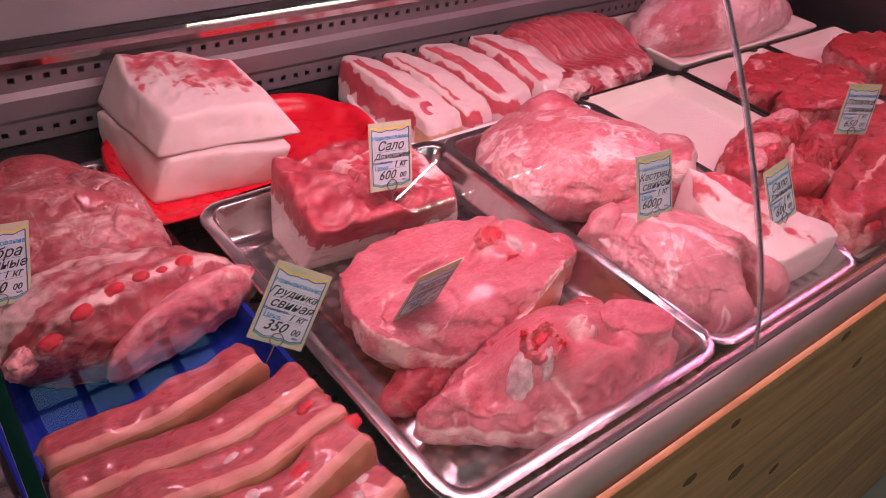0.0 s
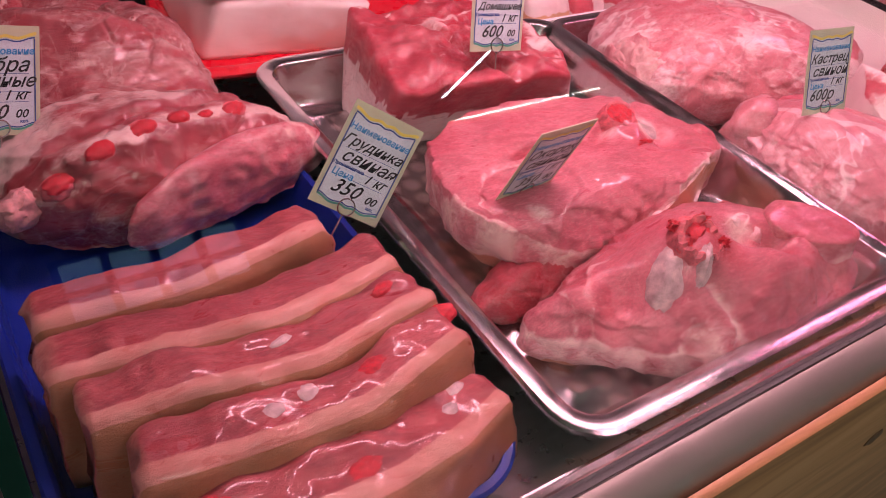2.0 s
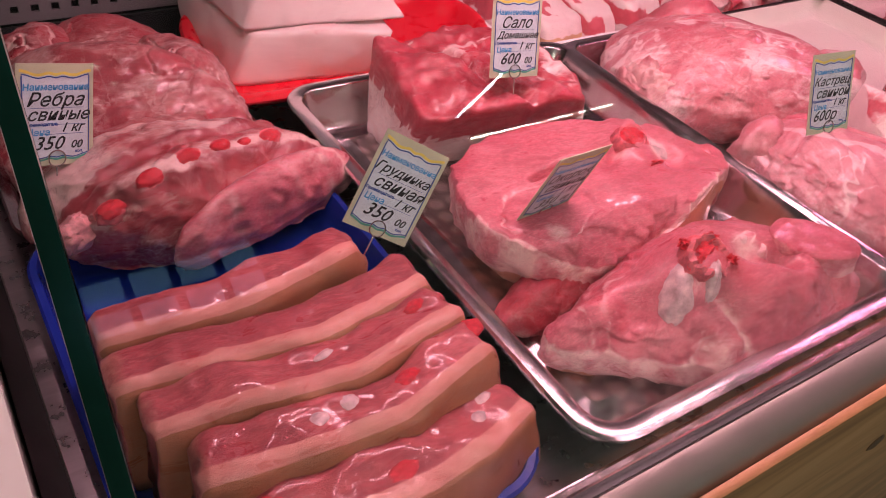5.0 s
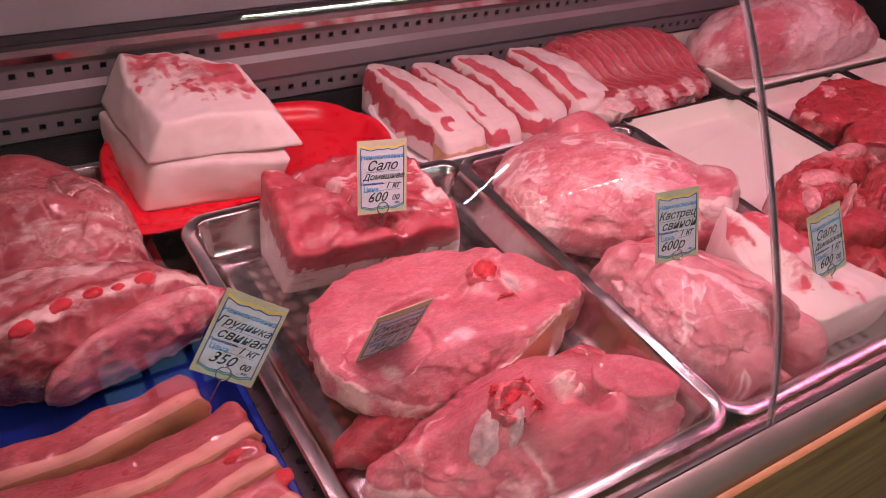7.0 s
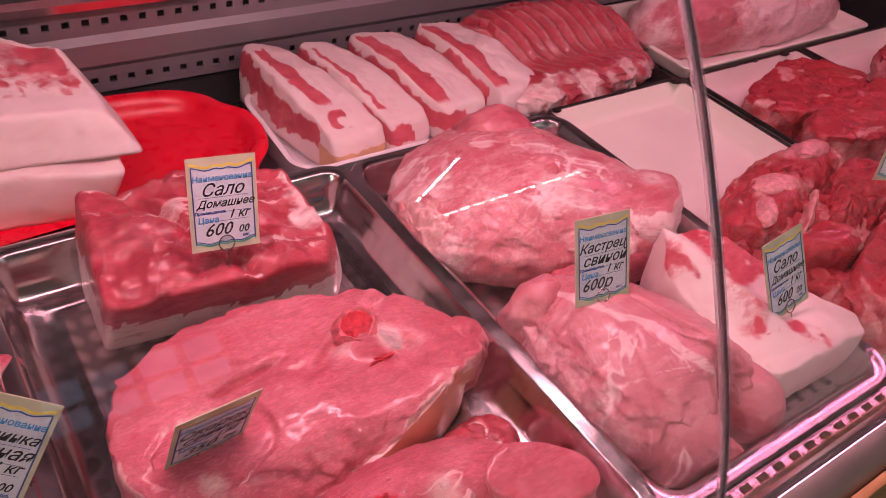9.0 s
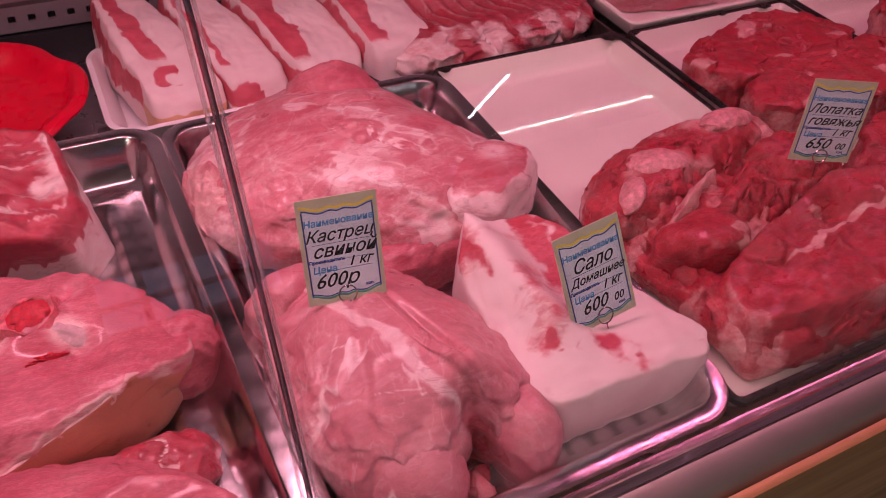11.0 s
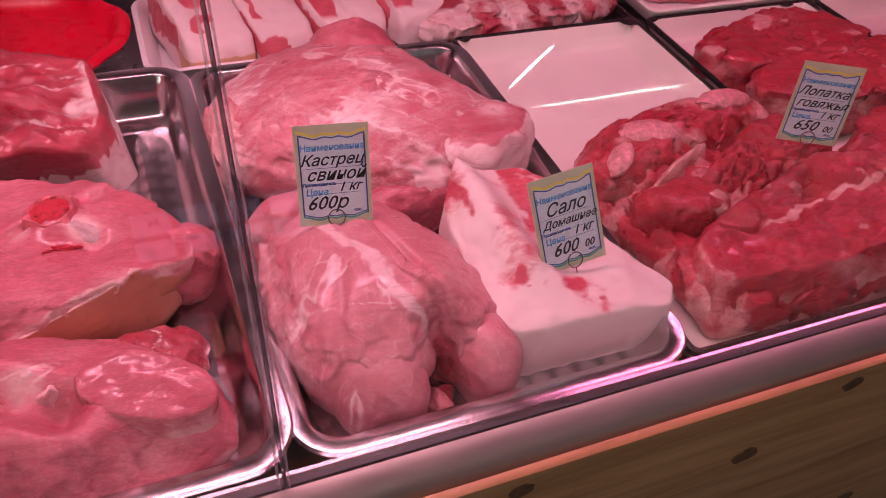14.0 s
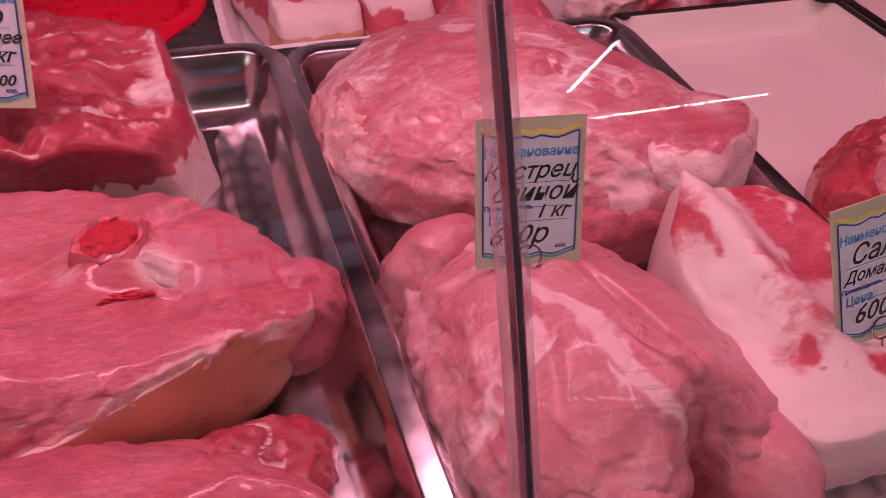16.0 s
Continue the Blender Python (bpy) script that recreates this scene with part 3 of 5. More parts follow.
cpart("front_sill", profile_bar([(-0.012, -0.07), (-0.012, 0.046), (-0.008, 0.048), (-0.004, 0.045), (-0.002, 0.042), (0.001, 0.042), (0.003, 0.038), (0.005, 0.002), (0.0195, 0.001), (0.0195, -0.07)], X0, X1), STEEL, "ribbed steel sill")
bar = [(-0.013, -0.02), (-0.013, 0.051), (-0.020, 0.0530), (-0.028, 0.0525), (-0.036, 0.0500), (-0.042, 0.0455), (-0.0455, 0.038), (-0.0455, -0.02)]
cpart("bumper_rail", profile_bar(bar, X0 - 0.02, X1), RAIL, "grey rounded bumper rail")
cpart("sill_seal", profile_bar([(-0.0165, 0.046), (-0.0165, 0.0535), (-0.0085, 0.0535), (-0.0085, 0.046)], X0, X1), RUBBER, "dark glazing seal")

# pine boards on the front
for k, (z1, z0) in enumerate(((0.047, -0.30), (-0.304, -0.62), (-0.624, -0.94))):
    cpart("pine_plank", box(X0 - 0.02, X1 + 0.02, -0.0535, -0.046, z0, z1, 0.0015), WOOD, "knotty varnished pine plank")
for x, z, r in ((0.510, 0.030, 0.008), (0.709, -0.028, 0.010), (0.383, -0.117, 0.012), (0.261, -0.041, 0.009), (0.620, -0.072, 0.009), (0.309, 0.012, 0.007), (0.783, 0.030, 0.008), (1.02, -0.10, 0.011), (0.12, -0.15, 0.010), (0.90, -0.20, 0.012), (0.52, -0.21, 0.009)):
    bm = bmesh.new()
    bmesh.ops.create_cone(bm, cap_ends=True, segments=22, radius1=1, radius2=0.85, depth=0.002)
    for v in bm.verts:
        v.co.xy *= 1 + 0.25 * noise.noise(Vector((v.co.x * 2 + 9 * x, v.co.y * 2, z * 30)))
    bmesh.ops.transform(bm, matrix=pose(x, -0.0532, z, 90, 0, 0) @ Matrix.Diagonal((r * 1.3, r, 1, 1)), verts=bm.verts)
    cpart("knot", bm, KNOT, "dark knot in the pine")

# back wall with its two rows of square slots
YB = 0.80
rows_z = (0.090, 0.016)


def slotted(z_mid, half, pitch, slot, x0, x1, y, bm):
    """A sheet strip in the plane y with square openings cut through it."""
    n = int((x1 - x0) / pitch)
    for (a, b) in ((z_mid - half, z_mid - slot), (z_mid + slot, z_mid + half)):
        box(x0, x1, y, y + 0.003, a, b, 0, bm)
    for k in range(n + 1):
        xa = x0 + k * pitch
        box(xa, min(xa + pitch - 2 * slot, x1), y, y + 0.003, z_mid - slot, z_mid + slot, 0, bm)
    return bm


for zc in rows_z:
    cpart("slotted_strip", slotted(zc, 0.0155, 0.0215, 0.0042, X0, X1, YB - 0.004, bmesh.new()), SHEET, "grey sheet strip with a row of square slots", False)
cpart("back_fold", profile_bar([(YB - 0.004, 0.0315), (YB - 0.011, 0.040), (YB - 0.011, 0.066), (YB - 0.004, 0.0745), (YB, 0.0745), (YB, 0.0315)], X0, X1), SHEET, "folded grey sheet", False)
# Black strip and dark sheet paint in the shade behind trays and slots.
cpart("back_lower", box(X0, X1, YB - 0.006, YB, Z_DECK, -0.004), RUBBER, "black strip standing for the shaded gap behind the trays", False)
cpart("slot_shade_sheet", box(X0, X1, YB + 0.004, YB + 0.012, Z_DECK, 0.115), DARK, "", False)
cpart("back_lip", profile_bar([(YB - 0.004, 0.106), (YB - 0.020, 0.112), (YB - 0.022, 0.122), (YB - 0.016, 0.128), (YB + 0.03, 0.128), (YB + 0.03, 0.106)], X0, X1), STEEL, "polished steel lip")
cpart("door_track", box(X0, X1, YB + 0.001, YB + 0.02, 0.1285, 0.140), RUBBER, "", False)
for a, b in ((X0, 0.62), (0.625, X1)):
    cpart("sliding_door", box(a, b, YB + 0.005, YB + 0.013, 0.1405, 0.56), DOOR_GLASS, "smoked glass sliding rear door", False)
cpart("canopy", box(X0, X1, 0.40, 0.84, 0.565, 0.595, 0.004), BRUSHED, "steel canopy")
cpart("end_wall_right", box(X1, X1 + 0.03, 0.0, 0.84, -0.07, 0.13), RUBBER, "dark end wall", False)
cpart("end_panel", box(X1 + 0.031, X1 + 0.05, 0.0, 1.1, -0.9, 0.62), WOOD, "pine panel at the end of the counter", False)
cpart("end_wall_left", box(X0 - 0.012, X0 - 0.002, 0.0, 0.84, -0.07, 0.02), BRUSHED, "", False)

PROFILE = [(-0.0125, 0.052), (-0.006, 0.085), (0.010, 0.130), (0.050, 0.210), (0.095, 0.290), (0.145, 0.365), (0.205, 0.435), (0.29, 0.50), (0.40, 0.555), (0.47, 0.564)]


def curved(profile, n=48):
    p = np.array(profile)
    at = np.concatenate([[0], np.cumsum(np.hypot(*np.diff(p, axis=0).T))])
    t = np.linspace(0, at[-1], n)
    q = np.stack([np.interp(t, at, p[:, 0]), np.interp(t, at, p[:, 1])], 1)
    for _ in range(10):
        q[1:-1] = (q[:-2] + 2 * q[1:-1] + q[2:]) / 4
    return q


def pane(x0, x1, thick, profile, bm=None):
    q = curved(profile)
    d = np.gradient(q, axis=0)
    nrm = np.stack([d[:, 1], -d[:, 0]], 1) / np.hypot(d[:, 0], d[:, 1])[:, None]
    ring = [tuple(v) for v in q] + [tuple(v) for v in (q - nrm * thick)[::-1]]
    return profile_bar(ring, x0, x1, bm)


for a, b in ((X0 + 0.004, 0.3690), (0.3710, X1 - 0.002)):
    g = cpart("curved_front_glass", pane(a, b, 0.008, PROFILE), GLASS, "clear curved front glass")
    g.visible_shadow = False
for xa, w, mat in ((0.3660, 0.0014, PANE_EDGE), (0.3690, 0.0018, PANE_GAP), (0.3722, 0.0010, PANE_EDGE)):
    cpart("pane_edge", pane(xa, xa + w, 0.0075, PROFILE), mat, "greyish see-through edge where the panes meet")
cpart("glass_edge", pane(X0 - 0.004, X0 + 0.0035, 0.006, PROFILE), GLASS_EDGE, "dark green edge of the glass")
solid("neighbouring_counter", (-1.6, -0.300, -0.02, 0.84, -0.95, 0.03), WHITE_PANEL, "white panel of the next counter", "counter", "")

# Dark blocks proud of the sill draw the shaded openings of its slots.
for k in range(54):
    x = 0.40 + 0.0215 * k
    cpart("slot_shade_block", box(x, x + 0.010, 0.0085, 0.0165, -0.002, 0.0026), DARK, "", False)

# ---- trays and dishes ----
tray("steel_tray", "polished steel tray with a ribbed floor, holding ham cuts", (0.008, 0.390, 0.018, 0.527), 0.038, 0.044, 0.016, STEEL, STEEL_FLOOR, top=0.020, group="steel trays")
tray("steel_tray", "polished steel tray with rump and lard", (0.385, 0.708, 0.020, 0.532), 0.038, 0.036, 0.016, STEEL, STEEL_FLOOR, top=0.010, group="steel trays")
tray("steel_tray", "steel tray under the pork ribs", (-0.262, -0.012, 0.415, 0.735), 0.03, 0.030, 0.012, STEEL, STEEL_FLOOR, top=-0.012, group="steel trays")
tray("blue_plastic_tray", "glossy dark blue plastic tray with pork belly strips", (-0.264, -0.002, 0.030, 0.408), 0.05, 0.034, 0.008, BLUE_PLASTIC, groove=False, top=0.0)
red = thing("red_plastic_tray", "bright red plastic tray with a stepped rim under the stacked lard", "tray", (0.15, 0.65, -0.0125))
edge_line = resample(chaikin([(-0.046, 0.545), (-0.030, 0.524), (0.100, 0.520), (0.236, 0.528), (0.262, 0.546), (0.296, 0.550), (0.312, 0.574), (0.334, 0.596), (0.346, 0.640), (0.344, 0.678), (0.322, 0.700), (0.312, 0.728), (0.285, 0.752), (0.245, 0.764), (0.100, 0.776), (0.005, 0.770), (-0.036, 0.715)], 2), 140)
side_way = np.roll(edge_line, -1, 0) - np.roll(edge_line, 1, 0)
out_way = np.stack([side_way[:, 1], -side_way[:, 0]], 1) / np.hypot(side_way[:, 0], side_way[:, 1])[:, None]
loops = []
for inset, z in ((0.030, -0.0005), (0.029, 0.0), (0.014, 0.018), (0.004, 0.0205), (0.001, 0.0185), (0.0, 0.0215), (0.003, 0.0255), (0.009, 0.0265), (0.015, 0.0240), (0.020, 0.015), (0.027, 0.0045), (0.034, 0.002)):
    loops.append([(x - 0.15, y - 0.65, z) for x, y in edge_line - out_way * inset])
part("body", loft(loops, cap_first=True), RED_PLASTIC, red)
tray("enamel_tray", "white enamel tray with a chipped black rim, half empty", (0.702, 0.968, 0.024, 0.545), 0.012, 0.030, 0.007, ENAMEL, mat_rim=ENAMEL_RIM, groove=False, top=0.002, group="enamel trays")
tray("enamel_tray", "white enamel tray with a chipped black rim under sliced beef", (0.978, 1.255, 0.024, 0.540), 0.012, 0.030, 0.007, ENAMEL, mat_rim=ENAMEL_RIM, groove=False, top=0.002, group="enamel trays")
tray("enamel_tray", "white enamel tray with a chipped black rim and a beef cut", (1.265, 1.545, 0.024, 0.540), 0.012, 0.030, 0.007, ENAMEL, mat_rim=ENAMEL_RIM, groove=False, top=0.002, group="enamel trays")
tray("dark_baking_tray", "dark worn baking tray under a rack of ribs", (0.640, 0.985, 0.552, 0.782), 0.012, 0.022, 0.007, ENAMEL_RIM, groove=False, top=-0.010)
tray("enamel_tray", "white enamel tray under a pork shank", (1.000, 1.500, 0.550, 0.785), 0.015, 0.030, 0.008, ENAMEL, groove=False, top=0.004, group="enamel trays")

dish = thing("white_dish", "shallow white plastic dish with a wavy edge", "dish", (0.485, 0.635, Z_DECK))
loops = []
for inset, z in ((0.012, 0.0), (0.010, 0.001), (0.0, 0.044), (-0.002, 0.048), (0.004, 0.049), (0.008, 0.045), (0.020, 0.020), (0.026, 0.018)):
    base = round_rect(-0.135 + inset, 0.135 - inset, -0.095 + inset, 0.105 - inset, 0.045 - min(inset, 0.03), z, 14)
    loops.append([(x * (1 + 0.012 * math.sin(9 * math.atan2(y, x))), y * (1 + 0.012 * math.sin(9 * math.atan2(y, x))), zz + (0.004 * math.sin(5 * math.atan2(y, x)) if zz > 0.03 else 0)) for x, y, zz in base])
part("bowl", loft(loops, cap_first=True), DISH, dish)

# ---- pork hams ----
FL = -0.026


def ham_a_zone(x, y, h, s, side):
    n = fractal(x, y, 0, 50, 2.0)
    if side:
        return (0.40 + 0.3 * n, 0, 0) if y > 0.27 else (0.42 + 0.35 * n, smooth(0.55, 0.7, side + 0.45 * smooth(0.16, 0.24, x) + 0.1 * n), 0)
    fat = 0.50 * smooth(0.97, 0.99, s + 0.02 * n) * (y < 0.24)
    c1 = abs(math.hypot(x - 0.115, (y - 0.215) * 1.3) - 0.042 - 0.004 * n)
    c2 = abs((y - 0.225) - 0.55 * (x - 0.17) - 0.010 * math.sin(40 * x) - 0.006 * n)
    fat = max(fat, (0.34 + 0.3 * n) * math.exp(-(c1 / 0.0028) ** 2) * (x < 0.16), (0.30 + 0.5 * n) * math.exp(-(c2 / 0.007) ** 2) * smooth(0.15, 0.19, x))
    fat = max(fat, 0.8 * blot(x, y, 0.276, 0.250, 0.015), 0.55 * blot(x, y, 0.232, 0.252, 0.012), 0.5 * blot(x, y, 0.105, 0.190, 0.014))
    fat = max(fat, 0.32 * sinew(x, y, 28, 34, 0.30, 3.0, 0.035) * smooth(0.02, 0.2, fractal(x, y, 0, 16, 9.0)))
    blood = 0.6 * blot(x, y, 0.255, 0.236, 0.016) + 0.4 * blot(x, y, 0.225, 0.268, 0.014) + 0.30 * blot(x, y, 0.15, 0.268, 0.022) + 0.3 * smooth(0.29, 0.33, x)
    return (fat, 0, blood)


def ham_a_lift(x, y, s):
    c1 = abs(math.hypot(x - 0.115, (y - 0.215) * 1.3) - 0.042)
    cleft = math.exp(-((y - 0.262 - 0.15 * (x - 0.16)) / 0.004) ** 2) * smooth(0.12, 0.14, x) * smooth(0.20, 0.175, x)
    return (0.010 * blot(x, y, 0.256, 0.262, 0.022) - 0.010 * blot(x, y, 0.282, 0.232, 0.016) - 0.014 * smooth(0.29, 0.36, x) - 0.010 * cleft - 0.0025 * math.exp(-(c1 / 0.004) ** 2) * (x < 0.16)
            - 0.026 * smooth(0.190, 0.150, y) * smooth(0.30, 0.2, x) + 0.008 * blot(x, y, 0.19, 0.225, 0.04) - 0.006 * math.exp(-((y - 0.225 - 0.55 * (x - 0.17)) / 0.006) ** 2) * smooth(0.18, 0.22, x))


ham = thing("pork_ham_cut", "thick round pork ham steak with rind and bone", "meat", (0, 0, 0), "hams")
flesh_a = lump("ham_flesh", [(0.052, 0.235), (0.062, 0.285), (0.100, 0.322), (0.160, 0.340), (0.240, 0.330), (0.315, 0.298), (0.356, 0.250), (0.352, 0.215), (0.320, 0.200), (0.262, 0.176), (0.190, 0.158), (0.110, 0.158), (0.066, 0.185)],
     FL, 0.074, PORK, ham, edge=0.95, dome=14, power=0.6, under=0.74, lift=ham_a_lift, zone=ham_a_zone, rough=0.0009, rough_k=16, seed=1.0, rings=84, segs=230)
ring = bmesh.new()
loops = [[(r * (1 + 0.28 * noise.noise(Vector((2 * math.cos(a), 2 * math.sin(a), 2 * q)))) * math.cos(a) * 1.25, r * (1 + 0.28 * noise.noise(Vector((2 * math.cos(a), 2 * math.sin(a), 3 + 2 * q)))) * math.sin(a), z) for a in np.linspace(0, 2 * math.pi, 36, endpoint=False)]
         for q, (r, z) in enumerate(((0.0185, -0.016), (0.0170, -0.004), (0.0155, 0.0020), (0.0140, 0.0045), (0.0125, 0.0040), (0.0110, 0.0020)))]
loft(loops, ring, cap_last=True)
bmesh.ops.transform(ring, matrix=pose(0.256, 0.266, 0.055, 12, -4, 25), verts=ring.verts)
part("ham_bone", ring, RAW_END, ham, "cut leg bone")
knob("marrow", (0.2555, 0.2655, 0.0565), (0.0145, 0.0115, 0.0045), MARROW, ham, "bloody marrow of the cut bone", (12, -4, 25), 8, 0.3)
lobe("end_muscle", ham, 0.342, 0.240, 0.030, 0.024, -35, FL, 0.062, PORK, 501.0, tone(0.05, 0.25, seed=2.0), edge=0.7)
strip("rind", [(0.165, 0.153, FL), (0.232, 0.165, FL + 0.002), (0.285, 0.183, FL + 0.004), (0.318, 0.201, FL + 0.006), (0.334, 0.214, FL + 0.012)], (0.006, 0.008, 0.008, 0.006), (0.044, 0.060, 0.066, 0.048), PORK, ham,
      lambda u, v, a, face: (0.9, 0.0 if face == 1 and u > 0.15 else 1.0, 0), seed=505.0, label="tan rind of the ham", rough=0.002, lean=0.05)
inlay("gristle", flesh_a, 0.278, 0.247, 0.022, 0.009, 0.007, -35, BONE, ham, "pale gristle", 0.0022, 5, 0.22)
inlay("torn_flesh", flesh_a, 0.262, 0.232, 0.014, 0.004, 0.005, 10, MARROW, ham, "torn flesh round the bone", 0.001, 32, 0.4)


def ham_b_zone(x, y, h, s, side):
    n = fractal(x, y, 0, 46, 5.0)
    if side:
        return (0.55 + 0.3 * n if x < 0.20 else 0.30 + 0.3 * n, smooth(0.5, 0.9, side) * (y > 0.1), 0)
    d = math.hypot((x - 0.130) * 0.85, y - 0.090)
    arc = math.exp(-((d - 0.040 - 0.004 * n) / 0.0030) ** 2) + math.exp(-((d - 0.052 - 0.006 * n) / 0.0022) ** 2)
    fat = (0.34 + 0.4 * n) * arc * smooth(0.155, 0.125, x)
    fat += 0.55 * smooth(0.97, 1.0, s) * smooth(0.20, 0.10, x) + 0.55 * blot(x, y, 0.232, 0.104, 0.018) + 0.55 * blot(x, y, 0.150, 0.040, 0.018) + 0.45 * math.exp(-(((x - 0.172) + 0.35 * (y - 0.05)) / 0.006) ** 2) * (y < 0.072)
    fat += 0.34 * sinew(x, y, 20, 30, 0.30, 6.0, 0.035) * smooth(-0.05, 0.2, fractal(x, y, 0, 16, 19.0))
    blood = 0.75 * blot(x, y, 0.186, 0.086, 0.018) + 0.30 * blot(x, y, 0.205, 0.080, 0.030) + 0.45 * blot(x, y, 0.098, 0.100, 0.030) + 0.35 * blot(x, y, 0.142, 0.050, 0.012) + 0.30 * blot(x, y, 0.262, 0.092, 0.014)
    return (min(1, max(0, fat)), 0, blood)


def ham_b_lift(x, y, s):
    keep = 1 - s ** 6
    swirl = math.exp(-(((x - 0.172) + 0.35 * (y - 0.05)) / 0.007) ** 2) * (y < 0.075)
    return keep * (0.016 * blot(x, y, 0.165, 0.092, 0.026) - 0.016 * blot(x, y, 0.108, 0.098, 0.024) - 0.018 * blot(x, y, 0.226, 0.094, 0.014) - 0.026 * blot(x, y, 0.252, 0.080, 0.016) - 0.016 * blot(x, y, 0.300, 0.044, 0.022)
                   - 0.010 * swirl + 0.014 * blot(x, y, 0.240, 0.052, 0.040) + 0.010 * blot(x, y, 0.19, 0.135, 0.045) + 0.006 * blot(x, y, 0.075, 0.112, 0.02))


ham = thing("pork_ham_cut", "hind ham with exposed joint bone on a steel tray", "meat", (0, 0, 0), "hams")
flesh_b = lump("ham_flesh", [(0.040, 0.118), (0.052, 0.130), (0.090, 0.140), (0.150, 0.162), (0.222, 0.172), (0.285, 0.164), (0.335, 0.125), (0.357, 0.085), (0.350, 0.050), (0.280, 0.032), (0.190, 0.028), (0.140, 0.040), (0.090, 0.080), (0.050, 0.108)],
     FL, 0.082, PORK, ham, edge=0.44, dome=2.6, power=0.8, under=0.80, cut=0.2, lift=ham_b_lift, zone=ham_b_zone, rough=0.0010, rough_k=16, seed=4.0, rings=84, segs=230)
lump("round_muscle", [(0.262, 0.088), (0.264, 0.108), (0.290, 0.118), (0.322, 0.108), (0.346, 0.086), (0.346, 0.062), (0.322, 0.054), (0.284, 0.066)], FL, 0.078, PORK, ham,
     zone=lambda x, y, h, s, side: ((0.42 + 0.3 * fractal(x, y, 0, 60, 3.0)) * smooth(0.02, 0.15, side) if side else 0.06 + 0.3 * smooth(0.92, 1.0, s), 0, 0.28 if not side else 0.0), edge=0.97, dome=16, power=0.6, under=1.02, flare=1.0, rough=0.0010, wobble=0.002, seed=511.0, rings=34, segs=110,
     lift=lambda x, y, s: -0.10 * (x - 0.30) + 0.10 * (y - 0.1))
for k, (x, y, r) in enumerate(((0.236, 0.112, 0.011), (0.246, 0.096, 0.009), (0.226, 0.122, 0.008))):
    lobe("pale_fat", ham, x, y, r, r * 0.7, 40 * k, 0.02, 0.036 - 0.002 * k, PALE, 515.0 + k, tone(0.45, 0.05, seed=3.0 + k), rough=0.003, rough_k=70, rings=16, segs=50)
inlay("joint_bone", flesh_b, 0.134, 0.087, 0.028, 0.0145, 0.012, 26, BONE, ham, "smooth white joint bone", 0.0045, 2, 0.12)
inlay("tendon", flesh_b, 0.160, 0.076, 0.018, 0.0065, 0.009, 62, BONE, ham, "pale tendon", 0.0035, 12, 0.15)
crown_ = bmesh.new()
loops = [[(r * math.cos(a) * (1 + 0.20 * noise.noise(Vector((3 * math.cos(a), 3 * math.sin(a), q)))), 0.85 * r * math.sin(a) * (1 + 0.20 * noise.noise(Vector((3 * math.cos(a), 3 * math.sin(a), 4 + q)))),
           z + (0.005 * noise.noise(Vector((4 * math.cos(a), 4 * math.sin(a), 9))) if 0 < q < 5 else 0)) for a in np.linspace(0, 2 * math.pi, 44, endpoint=False)]
         for q, (r, z) in enumerate(((0.024, -0.012), (0.0225, 0.004), (0.0215, 0.010), (0.0180, 0.0125), (0.0150, 0.009), (0.0110, 0.004)))]
loft(loops, crown_, cap_last=True)
bmesh.ops.transform(crown_, matrix=pose(0.170, 0.098, 0.062, 22, 0, 15), verts=crown_.verts)
part("torn_bone_end", crown_, RAW_END, ham, "torn pink bone end")
knob("torn_marrow", (0.170, 0.0965, 0.0675), (0.0165, 0.013, 0.0055), MARROW, ham, "torn bloody marrow", (22, 0, 15), 6, 0.6)
for k, (x, y, z, r) in enumerate(((0.184, 0.108, 0.073, 0.008), (0.160, 0.112, 0.073, 0.007), (0.187, 0.088, 0.066, 0.007))):
    knob("torn_marrow", (x, y, z), (r, r * 0.6, r * 0.5), MARROW, ham, "torn bloody shred", (10, 20 * k, 50 * k), 16 + k, 0.7)

piece = thing("meat_strip", "dark lean pork strip lying on the steel tray", "meat")
lump("strip_flesh", [(0.034, 0.158), (0.052, 0.186), (0.090, 0.204), (0.160, 0.206), (0.230, 0.210), (0.240, 0.176), (0.170, 0.152), (0.085, 0.146)], FL, 0.048, RED, piece, edge=0.35, zone=tone(0.0, 0.2, seed=1.0), seed=14.0, seam_k=20, seam_w=0.04, seam_d=0.003,
     seam_fat=0.15, rings=30, segs=110)
piece = thing("meat_strip", "torn red pork trimming beside the ham", "meat")
lump("trimming_flesh", [(0.235, 0.150), (0.262, 0.172), (0.325, 0.185), (0.350, 0.165), (0.345, 0.130), (0.290, 0.125)], FL, 0.038, RED, piece, zone=tone(0.12, 0.2, seed=3.0), edge=0.4, seed=17.0, seam_k=25, rings=26, segs=100)

# ---- lard with a meat layer, on the first tray ----


def salo_zone(x, y, z, s, v):
    n = fractal(x, y, z, 40, 2.0)
    if v is not None:
        line = 0.62 - 0.10 * smooth(0.10, 0.16, x) + 0.18 * smooth(0.26, 0.31, x) + 0.10 * n + 0.05 * fractal(x, y, 0, 120, 4.0)
        return (1.0, 0, 0) if v < line else (0.05 + 0.2 * n, 0, 0.2)
    white = 0.75 * smooth(0.255, 0.285, x + 0.02 * n - 0.2 * (y - 0.4)) * smooth(0.02, 0.06, y - 0.36)
    streak = 0.5 * smooth(0.30, 0.45, fractal(x * 0.6, y * 2.2, 0, 40, 5.0))
    return (max(white, streak), 0, 0.30 * max(0, fractal(x, y, 0, 18, 11.0)) * (1 - white))


